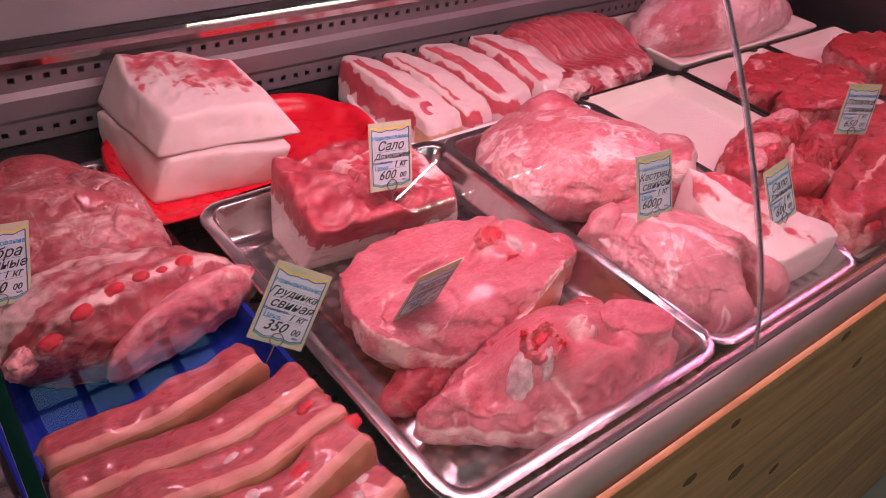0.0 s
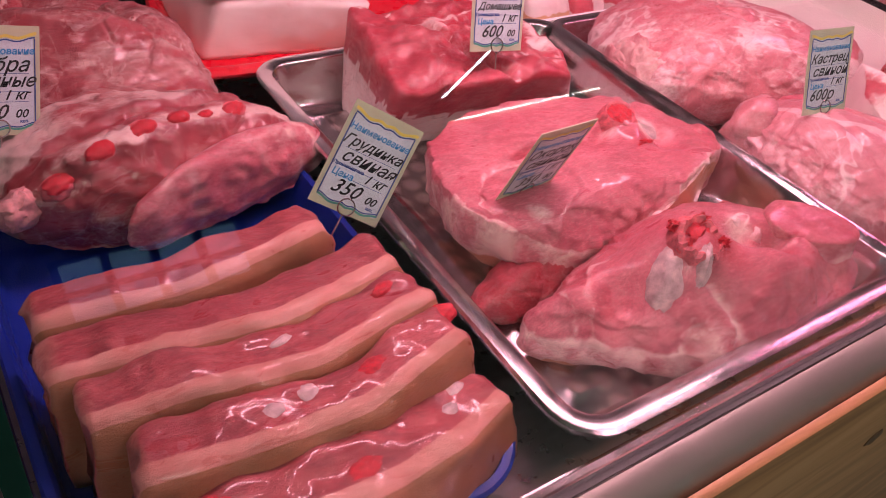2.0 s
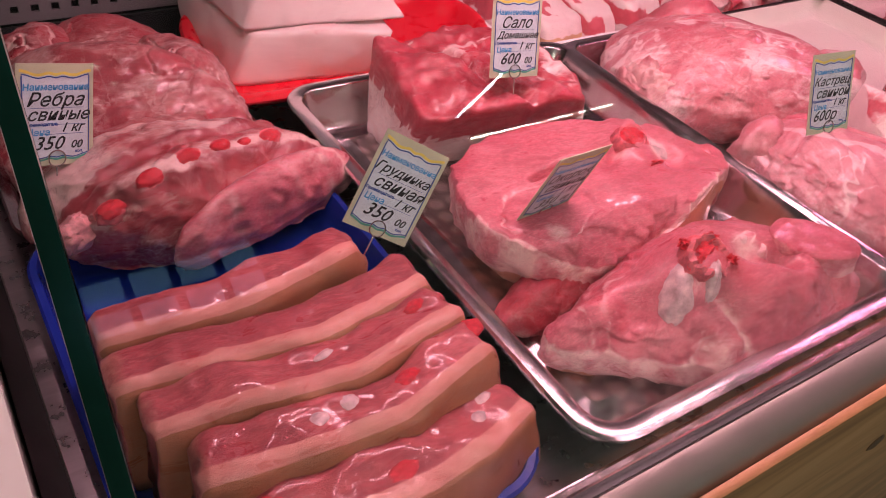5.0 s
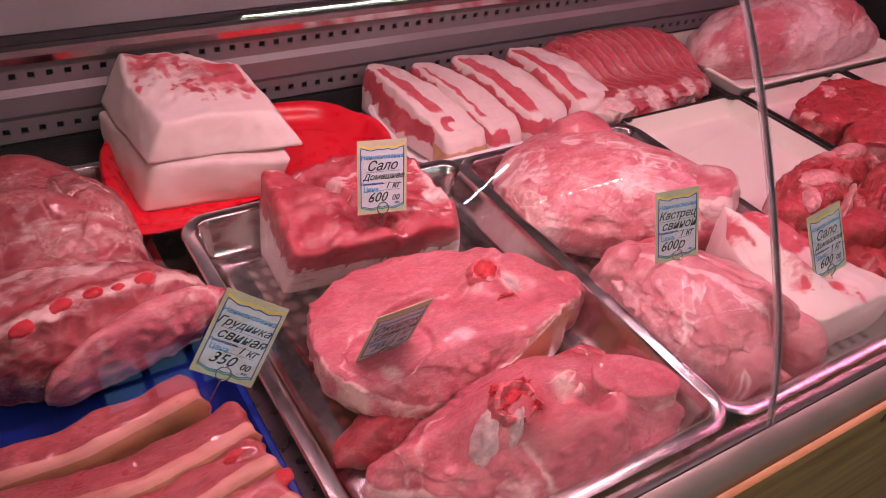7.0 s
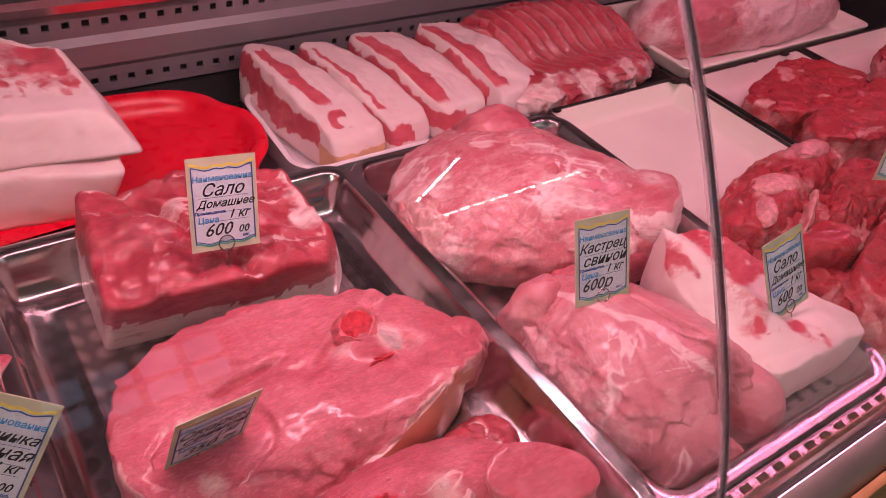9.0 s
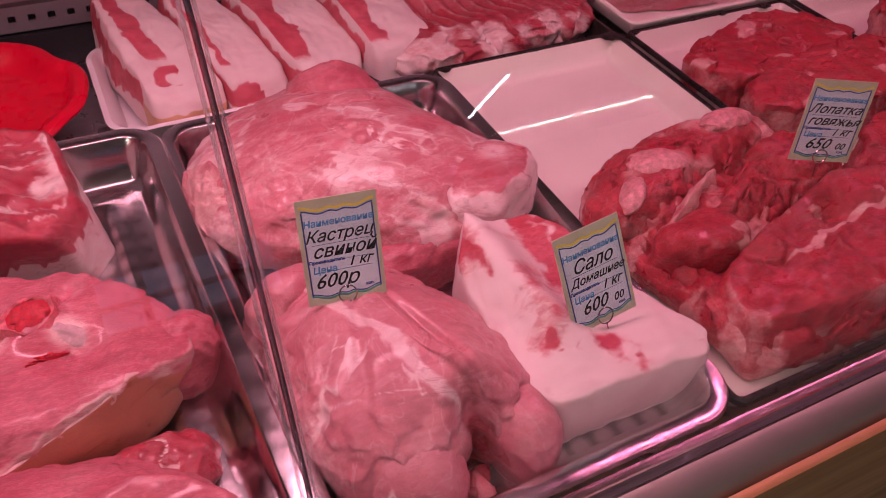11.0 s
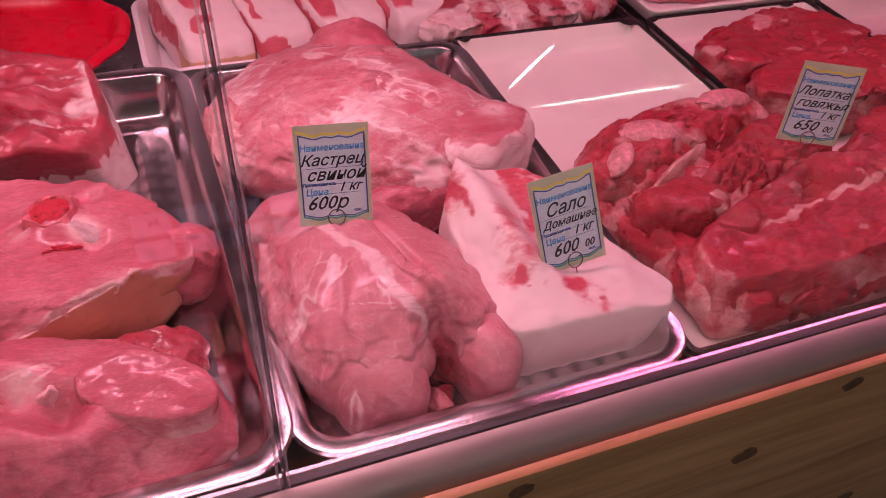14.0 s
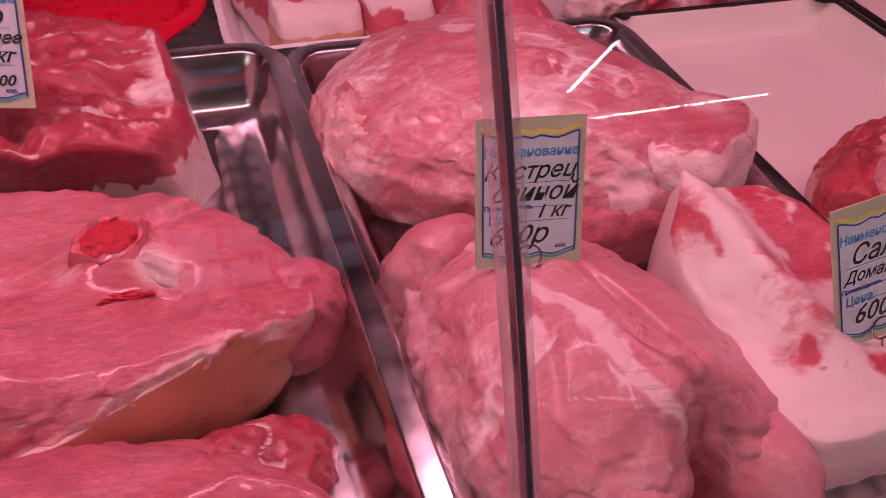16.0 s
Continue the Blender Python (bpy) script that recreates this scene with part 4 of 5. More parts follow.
def salo_lift(x, y, s):
    keep = 1 - 0.6 * s ** 4
    fold = math.exp(-((x - 0.185 + 0.5 * (y - 0.42)) / 0.007) ** 2)
    return keep * (0.010 * fractal(x, y, 0, 22, 3.0) + 0.012 * blot(x, y, 0.15, 0.43, 0.03) - 0.012 * fold + 0.007 * blot(x, y, 0.225, 0.42, 0.03)) + 0.004 * fractal(x, y, 0, 70, 8.0)


salo = thing("lard_slab", "thick lard slab topped with dark red meat", "meat", (0, 0, 0), "lard slabs")
slab("slab_flesh", [(0.092, 0.374, 0.050), (0.190, 0.358, 0.052), (0.280, 0.356, 0.046), (0.304, 0.400, 0.046), (0.296, 0.487, 0.058), (0.215, 0.508, 0.068), (0.106, 0.508, 0.066)],
     [(0.092, 0.404, FL), (0.190, 0.392, FL), (0.300, 0.372, FL), (0.322, 0.400, FL), (0.312, 0.478, FL), (0.220, 0.484, FL), (0.094, 0.484, FL)], RED, salo, zone=salo_zone, lift=salo_lift, crown=0.004, swell=0.02, round_=5, rough=0.002, seed=21.0)

# ---- the stacked lard in the red tray ----


def stack_zone_low(x, y, z, s, v):
    nick = smooth(0.80, 0.95, v or 0) * smooth(0.10, 0.30, fractal(x, y, 0, 34, 6.0))
    return (1.0 - 0.45 * nick, 0, 0.10 * nick)


def stack_zone_top(x, y, z, s, v):
    n = fractal(x, y, z, 60, 3.0)
    if v is not None:
        nick = smooth(0.30, 0.42, n) * 0.4
        return (1.0 - nick, 0.0, 0.05 * nick)
    red = 1.1 * blot(x, y, 0.132, 0.690, 0.026) + 0.9 * blot(x, y, 0.030, 0.752, 0.030) + 0.7 * blot(x, y, 0.150, 0.640, 0.014) + 0.5 * blot(x, y, 0.08, 0.755, 0.022) + 0.5 * smooth(0.2, 0.45, fractal(x * 1.5, y, 0, 30, 31.0)) * smooth(0.62, 0.66, y)
    red = min(1, 1.5 * red * (0.8 + 1.2 * n)) * (1 - smooth(0.94, 1, s))
    blush = smooth(0.0, 0.6, blot(x, y, 0.12, 0.69, 0.05) + blot(x, y, 0.03, 0.75, 0.05) + 0.4 * n) * (1 - smooth(0.90, 1, s))
    return (1 - 0.50 * blush - 0.45 * max(0, red), 0, 0.15 * max(0, red))


s1 = thing("lard_slab", "lower pale lard slab of a stack in the red tray", "meat", (0, 0, 0), "lard slabs")
slab("slab_fat", [(0.014, 0.598, 0.047), (0.100, 0.574, 0.049), (0.166, 0.556, 0.047), (0.174, 0.640, 0.049), (0.170, 0.745, 0.050), (-0.016, 0.758, 0.048)],
     [(-0.010, 0.596, -0.010), (0.070, 0.584, -0.010), (0.146, 0.572, -0.010), (0.164, 0.640, -0.010), (0.162, 0.740, -0.010), (-0.014, 0.752, -0.010)], LARD, s1, zone=stack_zone_low, swell=0.01, round_=4, rough=0.0022, rough_k=24, seed=25.0)
s2 = thing("lard_slab", "upper lard slab streaked with red meat, on another slab", "meat", (0, 0, 0), "lard slabs")
slab("slab_fat", [(0.027, 0.608, 0.095), (0.100, 0.604, 0.097), (0.166, 0.596, 0.092), (0.160, 0.650, 0.102), (0.148, 0.704, 0.114), (0.090, 0.745, 0.118), (0.022, 0.766, 0.116), (0.012, 0.700, 0.106)],
     [(0.005, 0.602, 0.050), (0.100, 0.590, 0.052), (0.190, 0.570, 0.054), (0.188, 0.650, 0.054), (0.180, 0.735, 0.054), (0.090, 0.765, 0.054), (-0.010, 0.775, 0.052), (-0.004, 0.690, 0.050)], LARD, s2, zone=stack_zone_top, crown=0.002, round_=3, rough=0.0022, rough_k=22, seed=28.0,
     lift=lambda x, y, s: 0.006 * fractal(x, y, 0, 30, 4.0) * smooth(0.61, 0.66, y) - 0.006 * blot(x, y, 0.13, 0.70, 0.02))

# ---- pork ribs ----


def rib_zone_up(x, y, h, s, side):
    f = 0.75 * smooth(-0.1, 0.35, fractal(x * 0.6, y * 1.8, 0, 15, 41.0) + 0.02) + 0.5 * sinew(x, y, -12, 26, 0.3, 42.0, 0.05)
    return (0.62 * f, 0, 0.8 * blot(x, y, -0.075, 0.462, 0.025) + 0.1)


ribs = thing("pork_ribs", "large folded pork rib piece with pale membrane", "meat", (0, 0, 0), "pork ribs")
lump("rib_flesh", [(-0.262, 0.560), (-0.252, 0.625), (-0.207, 0.675), (-0.130, 0.720), (-0.075, 0.690), (-0.038, 0.600), (-0.026, 0.520), (-0.040, 0.462), (-0.090, 0.440), (-0.180, 0.455), (-0.250, 0.490)], -0.040, 0.112, RIB_MEAT, ribs, edge=0.45,
     dome=2.3, power=0.75, zone=rib_zone_up, rough=0.004, rough_k=14, seed=43.0, seam_k=11, seam_w=0.014, seam_d=0.005, seam_fat=0.5, rings=76, segs=220, lift=lambda x, y, s: 0.012 * math.sin(55 * (y + 0.4 * x)) * (1 - s ** 3))


def rib_zone_low(x, y, h, s, side):
    n = fractal(x, y, 0, 34, 47.0)
    if side:
        return (0.35 + 0.3 * n, 0, 0.1)
    w = y - 0.24 * (x + 0.10) + 0.006 * n
    flap = smooth(0.350, 0.340, w)
    rim = math.exp(-((w - 0.384) / 0.010) ** 2)
    film = smooth(0.408, 0.420, w)
    dark = smooth(0.340, 0.350, w) * smooth(0.376, 0.366, w) + math.exp(-((w - 0.402) / 0.007) ** 2)
    return (min(1, (0.42 + 0.3 * n) * flap + (0.62 + 0.5 * n) * rim + (0.55 + 0.5 * n) * film), 0, 0.35 * dark)


lobe("rib_muscle", ribs, -0.135, 0.470, 0.085, 0.024, 2, -0.04, 0.085, RIB_MEAT, 521.0, tone(0.15, 0.2, seed=5.0), edge=0.5)
lobe("rib_muscle", ribs, -0.195, 0.630, 0.055, 0.045, 35, -0.03, 0.098, RIB_MEAT, 522.0, tone(0.15, 0.25, seed=7.0), edge=0.5, seam_k=22, seam_w=0.05, seam_d=0.003)
lobe("rib_muscle", ribs, -0.080, 0.560, 0.040, 0.075, 10, -0.03, 0.100, RIB_MEAT, 523.0, tone(0.25, 0.05, seed=9.0), edge=0.5, seam_k=22, seam_w=0.04, seam_d=0.003)
ribs = thing("pork_ribs", "pork rib piece with red cut rib ends", "meat", (0, 0, 0), "pork ribs")
rib_low = lump("rib_flesh", [(-0.258, 0.440), (-0.252, 0.392), (-0.210, 0.352), (-0.140, 0.338), (-0.060, 0.350), (0.000, 0.382), (0.012, 0.405), (-0.010, 0.440), (-0.090, 0.470), (-0.200, 0.478)], -0.020, 0.086, RIB_MEAT, ribs, edge=0.42, dome=2.4, power=0.8,
     zone=rib_zone_low, rough=0.004, seed=46.0, seam_k=16, seam_w=0.03, seam_d=0.002, seam_fat=0.3, rings=50, segs=170,
     lift=lambda x, y, s: 0.016 * blot(x, 0, -0.18, 0, 0.07) * smooth(0.40, 0.36, y) - 0.010 * math.exp(-((y - 0.24 * (x + 0.10) - 0.357) / 0.010) ** 2) * (1 - s ** 4) - 0.006 * math.exp(-((y - 0.24 * (x + 0.10) - 0.404) / 0.006) ** 2) * (1 - s ** 4))
lobe("belly_flap", ribs, -0.066, 0.362, 0.092, 0.018, 18, -0.012, 0.060, PORK, 531.0, lambda x, y, h, s, side: (0.30 + 0.35 * sinew(x, y, 18, 24, 0.3, 5.0, 0.07) + 0.25 * fractal(x, y, 0, 40, 2.0), 0, 0.1), edge=0.42, rough=0.002)
for k, (x, y, r) in enumerate(((-0.196, 0.357, 1.2), (-0.165, 0.362, 1.15), (-0.132, 0.373, 1.1), (-0.103, 0.381, 0.95), (-0.080, 0.388, 0.75), (-0.056, 0.394, 1.15))):
    inlay("rib_cap", rib_low, x, y, 0.0125 * r, 0.0085 * r, 0.009, 22, RAW_END, ribs, "fleshy rim of a cut rib", 0.0020, 80 + k, 0.12, (0.05, -0.55, 0.8))
    inlay("rib_end", rib_low, x, y, 0.0105 * r, 0.0062 * r, 0.005, 22, MARROW, ribs, "red cut rib end", 0.0028, 50 + k, 0.12, (0.05, -0.55, 0.8))
knob("white_gristle", (-0.224, 0.362, 0.026), (0.018, 0.011, 0.016), CAP, ribs, "torn white gristle", (0, 0, 30), seed=61, rough=0.2)

# ---- pork belly strips on the blue tray ----


def belly_zone(k):
    def zone(u, v, t, face):
        if face == 0:
            return (0.4, 0.95, 0)
        if face in (2, 3):
            return (0.25, 0, 0.1)
        w = 0.05 * fractal(t * 4, k, 0, 1.0, k)
        f = 0.75 * (1.0 - smooth(0.26 + w, 0.31 + w, u))
        f = max(f, 0.42 * math.exp(-((u - 0.60 - 3 * w) / 0.03) ** 2) * smooth(-0.2, 0.3, fractal(t * 5, k, 0, 1.0, k + 30)), 0.35 * smooth(0.9, 1.0, u) * (k % 2))
        f = max(f, 0.5 * smooth(0.10, 0.0, t)) + 0.15 * fractal(t * 9, u * 3, 0, 1.5, k + 8)
        f = max(f, 0.46 * math.exp(-(fractal(t * 1.6, u * 3.2, k, 2.2, k + 51.0, 2) / 0.035) ** 2) * smooth(0.32, 0.4, u) * smooth(-0.1, 0.25, fractal(t * 6, u, k, 1.0, k + 61.0)))
        return (f, 0.9 * smooth(0.05, 0.0, u), 0.06 * smooth(0.3, 0.7, fractal(t * 6, u, 0, 1.2, k + 3)))
    return zone


BELLY = (
    ([(-0.246, 0.208, 0), (-0.150, 0.204, 0), (-0.048, 0.230, 0)], (0.030, 0.034, 0.030), (0.072, 0.074, 0.070)),
    ([(-0.248, 0.168, 0), (-0.190, 0.164, 0), (-0.120, 0.156, 0), (-0.070, 0.166, 0), (-0.022, 0.176, 0)], (0.030, 0.034, 0.036), (0.072, 0.074, 0.072)),
    ([(-0.238, 0.130, 0), (-0.180, 0.126, 0), (-0.110, 0.116, 0), (-0.020, 0.136, 0)], (0.031, 0.034, 0.032), (0.070, 0.074, 0.074)),
    ([(-0.224, 0.090, 0), (-0.160, 0.080, 0), (-0.100, 0.076, 0), (-0.016, 0.098, 0)], (0.032, 0.035, 0.030), (0.068, 0.072, 0.074)),
    ([(-0.232, 0.050, 0), (-0.160, 0.042, 0), (-0.100, 0.042, 0), (-0.055, 0.052, 0), (-0.010, 0.070, 0)], (0.042, 0.042, 0.040, 0.034), (0.060, 0.060, 0.056, 0.046)),
)
BONES = (
    (),
    (),
    ((-0.125, 0.142, 0.011, 0.005, 0), (-0.048, 0.156, 0.014, 0.006, 1)),
    ((-0.150, 0.099, 0.011, 0.007, 0), (-0.128, 0.103, 0.009, 0.008, 0), (-0.086, 0.102, 0.016, 0.008, 1), (-0.026, 0.122, 0.013, 0.009, 1)),
    ((-0.198, 0.066, 0.022, 0.012, 1), (-0.118, 0.052, 0.020, 0.009, 1), (-0.054, 0.068, 0.012, 0.006, 0), (-0.042, 0.080, 0.012, 0.006, 0)),
)
for k, ((path, w, h), bones) in enumerate(zip(BELLY, BONES)):
    b = thing("pork_belly_strip", "pork belly strip with tan rind and red lean layers", "meat", (0, 0, 0), "belly strips")
    bar = strip("belly_flesh", [(x, y + 0.003, -0.018) for x, y, z in path], tuple(1.16 * q for q in w), h, BELLY_MEAT, b, belly_zone(k), seed=70 + 5 * k, lean=0.26, rough=0.0045)
    for q, (x, y, rx, ry, red) in enumerate(bones):
        inlay("rib_end" if red else "cartilage", bar, x, y + 0.004, rx * 0.85, ry * 0.85, 0.004, 18, MARROW if red else BONE, b, "red cut rib" if red else "white rib cartilage", 0.0014, 90 + 7 * k + q, 0.12, (0, 0, 1))

# ---- rump and shoulder on the second tray ----


def rump_zone(x, y, h, s, side):
    n = fractal(x, y, 0, 30, 101.0)
    thin = sinew(x, y, -38, 26, 0.30, 102.0, 0.06)
    cross = sinew(x, y, 35, 22, 0.45, 107.0, 0.05)
    veil = smooth(-0.1, 0.3, fractal(x, y, 0, 12, 104.0) + 0.5 * blot(x, y, 0.43, 0.39, 0.05) + 0.35 * blot(x, y, 0.54, 0.36, 0.04))
    f = 0.20 + 0.24 * veil + 0.42 * thin * (0.3 + 0.7 * veil) + 0.30 * cross * (0.4 + 0.6 * veil) + 0.14 * n
    f -= 0.45 * blot(x, y, 0.475, 0.445, 0.030) + 0.5 * blot(x, y, 0.560, 0.485, 0.045) + 0.4 * blot(x, y, 0.605, 0.415, 0.035) + 0.3 * blot(x, y, 0.515, 0.405, 0.022)
    return (max(0, f), 0, 0.40 * blot(x, y, 0.545, 0.500, 0.028) + 0.7 * blot(x, y, 0.516, 0.424, 0.007) + 0.7 * blot(x, y, 0.548, 0.325, 0.007) + 0.35 * smooth(0.405, 0.39, x) * max(0, 0.5 + 2 * n))


rump = thing("pork_rump", "large rounded pork rump covered in white membrane", "meat")
lump("rump_flesh", [(0.388, 0.370), (0.394, 0.430), (0.430, 0.490), (0.500, 0.522), (0.575, 0.530), (0.625, 0.485), (0.650, 0.410), (0.690, 0.345), (0.690, 0.300), (0.650, 0.258), (0.570, 0.252), (0.480, 0.285), (0.415, 0.320)], FL, 0.098, PALE, rump,
     edge=0.46, dome=2.3, power=0.8, under=0.86, zone=rump_zone, rough=0.0022, rough_k=14, seed=103.0, seam_k=9, seam_w=0.012, seam_d=0.0030, seam_fat=0.5, rings=84, segs=230)

def end_zone(x, y, h, s, side):
    n = fractal(x, y, 0, 50, 1.0)
    ring = smooth(0.72, 0.82, s + 0.10 * n)
    return (0.85 * ring + 0.6 * blot(x, y, 0.650, 0.315, 0.018) + 0.12, 0, 0.30 * (1 - ring) * (0.6 + n) + 0.6 * blot(x, y, 0.628, 0.285, 0.006))


lobe("end_face", rump, 0.636, 0.302, 0.056, 0.040, 22, 0.0, 0.056, PALE, 541.0, end_zone, edge=0.62, dome=4, rough=0.0015)
lobe("under_flap", rump, 0.560, 0.272, 0.095, 0.026, 4, FL, 0.048, PORK, 542.0, tone(0.1, 0.1, seed=3.0), edge=0.6)
lobe("side_muscle", rump, 0.412, 0.385, 0.024, 0.046, 12, FL, 0.070, PORK, 543.0, tone(0.35, 0.15, seed=5.0), edge=0.5, rough=0.008, rough_k=50)
lobe("top_muscle", rump, 0.560, 0.470, 0.052, 0.045, -30, 0.0, 0.074, PORK, 544.0, tone(0.05, 0.25, seed=6.0), edge=0.35)
lobe("top_muscle", rump, 0.545, 0.370, 0.065, 0.040, -35, 0.0, 0.074, PALE, 545.0, tone(0.12, 0.05, seed=8.0), edge=0.3, seam_k=26, seam_w=0.03, seam_d=0.002)


def kas_zone(x, y, h, s, side):
    veil = smooth(-0.05, 0.3, fractal(x, y, 0, 14, 111.0))
    f = 0.22 + 0.50 * sinew(x, y, 62, 24, 0.35, 112.0, 0.05) * veil + 0.40 * sinew(x, y, -25, 22, 0.4, 117.0, 0.04) * veil
    f = max(f, 0.85 * math.exp(-(((x - 0.468) + 0.35 * (y - 0.15) + 0.008 * fractal(x, y, 0, 30, 2.0)) / 0.006) ** 2) * smooth(0.06, 0.1, y), 0.4 * smooth(0.42, 0.405, x))
    # Deep red on the notch walls puts the hole's shade into the colour.
    return (f, 0, 1.4 * blot(x, y, 0.508, 0.085, 0.020) * (1 if side else 0.2))


kas = thing("pork_shoulder_cut", "boneless pale pork cut with a fold and sinew", "meat")
lump("cut_flesh", [(0.396, 0.150), (0.398, 0.210), (0.420, 0.262), (0.465, 0.272), (0.515, 0.250), (0.552, 0.190), (0.568, 0.140), (0.568, 0.090), (0.546, 0.062), (0.522, 0.064), (0.507, 0.090), (0.492, 0.064), (0.455, 0.052), (0.420, 0.066), (0.400, 0.105)], FL, 0.088, KAS, kas, edge=0.50,
     dome=2.4, power=0.78, under=0.9, cut=0.2, zone=kas_zone, rough=0.0012, rough_k=14, seed=113.0, rings=84, segs=240,
     lift=lambda x, y, s: 0.018 * blot(x, y, 0.507, 0.100, 0.020) - 0.006 * math.exp(-(((x - 0.514) + 0.30 * (y - 0.10)) / 0.0035) ** 2) * smooth(0.21, 0.14, y) - 0.003 * math.exp(-(((x - 0.452) - 0.3 * (y - 0.15)) / 0.005) ** 2) - 0.003 * math.exp(-((y - 0.205 - 0.25 * (x - 0.45)) / 0.004) ** 2))
lump("right_lobe", [(0.519, 0.058), (0.517, 0.090), (0.535, 0.118), (0.562, 0.105), (0.572, 0.072), (0.560, 0.044), (0.536, 0.038)], FL, 0.064, KAS, kas, edge=0.62, dome=2.4, power=0.8, zone=kas_zone, rough=0.0012, rough_k=18, wobble=0.002, seed=551.0, rings=40, segs=130)
lump("left_lobe", [(0.420, 0.062), (0.425, 0.105), (0.465, 0.120), (0.494, 0.090), (0.494, 0.056), (0.476, 0.039), (0.442, 0.041)], FL, 0.062, KAS, kas, edge=0.60, dome=2.4, power=0.8, zone=kas_zone, rough=0.0012, rough_k=18, wobble=0.002, seed=552.0, rings=40, segs=130)
lobe("back_muscle", kas, 0.432, 0.238, 0.036, 0.026, 15, FL, 0.080, KAS, 553.0, tone(0.12, 0.0, seed=6.0), edge=0.5, rough=0.0015)
lobe("fold_tip", kas, 0.499, 0.052, 0.009, 0.017, 14, FL, 0.024, PALE, 557.0, lambda x, y, h, s, side: (0.1, 0, 0.45), edge=0.5, rough=0.002)
lobe("bloody_fold", kas, 0.509, 0.068, 0.008, 0.008, 0, FL, 0.012, RED, 558.0, tone(0.0, 0.7), edge=0.6)


def salo_b_zone(x, y, h, s, side):
    if side:
        return (1, 0, 0)
    red = 0.9 * blot(x, y, 0.640, 0.078, 0.014) + 0.8 * blot(x, y, 0.628, 0.098, 0.010) + smooth(0.612, 0.63, x) * smooth(0.150, 0.17, y) * smooth(0.25, 0.235, y)
    red += 0.7 * math.exp(-((x - 0.566 - 0.25 * (0.19 - y) - 0.008 * fractal(x, y, 0, 40, 2.0)) / 0.004) ** 2) * smooth(-0.15, 0.2, fractal(x, y, 0, 45, 6.0)) * (y > 0.1)
    red = min(1, red * (0.8 + 0.9 * fractal(x, y, 0, 60, 9.0)))
    return (0.74 + 0.40 * fractal(x, y, 0, 30, 15.0) - 0.12 * smooth(0.64, 0.58, x) - 0.95 * max(0, red), 0, 0.4 * max(0, red))


salo = thing("lard_slab", "white lard slab with a curled fatty edge", "meat", (0, 0, 0), "lard slabs")
lump("slab_fat", [(0.556, 0.066), (0.700, 0.062), (0.716, 0.085), (0.690, 0.130), (0.668, 0.200), (0.645, 0.240), (0.580, 0.240), (0.552, 0.195)], FL, 0.060, LARD, salo, edge=0.94, dome=10, power=0.6, under=0.98, cut=0.10, zone=salo_b_zone, rough=0.002, wobble=0.002,
     seed=121.0, rings=46, segs=150, lift=lambda x, y, s: 0.026 * math.exp(-((x - 0.588 - 0.20 * (0.16 - y)) / 0.022) ** 2) * smooth(0.07, 0.15, y) + 0.012 * smooth(0.14, 0.22, y) - 0.008 * smooth(0.66, 0.71, x))

# ---- belly slabs on the white dish ----


SLABS = (((0.372, 0.772), (0.424, 0.776), (0.474, 0.574), (0.394, 0.560), 0.046, 0.020), ((0.444, 0.760), (0.496, 0.764), (0.548, 0.588), (0.478, 0.566), 0.043, 0.016),
         ((0.520, 0.756), (0.598, 0.758), (0.640, 0.592), (0.556, 0.568), 0.046, 0.020), ((0.620, 0.748), (0.694, 0.744), (0.730, 0.590), (0.646, 0.566), 0.050, 0.026))


def slab_zone(k):
    (ax, ay), (bx, by), (cx, cy), (dx, dy), *_ = SLABS[k]

    def zone(x, y, z, s, v):
        t = min(1, max(0, (ay - y) / (ay - dy)))
        u = (x - (ax + (dx - ax) * t)) / ((bx - ax) + ((cx - dx) - (bx - ax)) * t)
        n = fractal(x, y, 0, 26, 7.0 * k) + 0.4 * fractal(x, y, 0, 90, k)
        if v is not None:
            if y < dy + 0.022 and k in (0, 3):
                return (0.9, smooth(0.62, 0.56, v + 0.05 * n) * (k == 0) + 0.25 * (k == 3), 0)
            red = smooth(0.30, 0.40, v + 0.25 * n) * smooth(0.95, 0.80, v + 0.2 * n) * (u < 0.5)
            return (1 - 0.85 * red, 0, 0.1 * red)
        wide = (0.17, 0.06, 0.22, 0.20)[k]
        red = smooth(wide + 0.05, wide - 0.03, abs(u - (0.24, 0.10, 0.10, 0.10)[k] + 0.12 * n - 0.15 * t * (k == 0))) * smooth(0.02, 0.10, t + 0.1 * n) * smooth((0.78, 0.9, 1.0, 1.0)[k], (0.66, 0.8, 0.85, 0.85)[k], t)
        if k == 0:
            red = max(red, 1.3 * math.exp(-((math.hypot(x - 0.424, y - 0.588) - 0.016 - 0.004 * n) / 0.007) ** 2) * (x < 0.432) * (y > 0.578), 0.5 * math.exp(-((u - 0.66 + 0.1 * n) / 0.025) ** 2) * smooth(0.2, 0.35, t) * smooth(0.65, 0.5, t))
        return (1 - 0.95 * min(1, red), 0.0, 0.08 * red)
    return zone


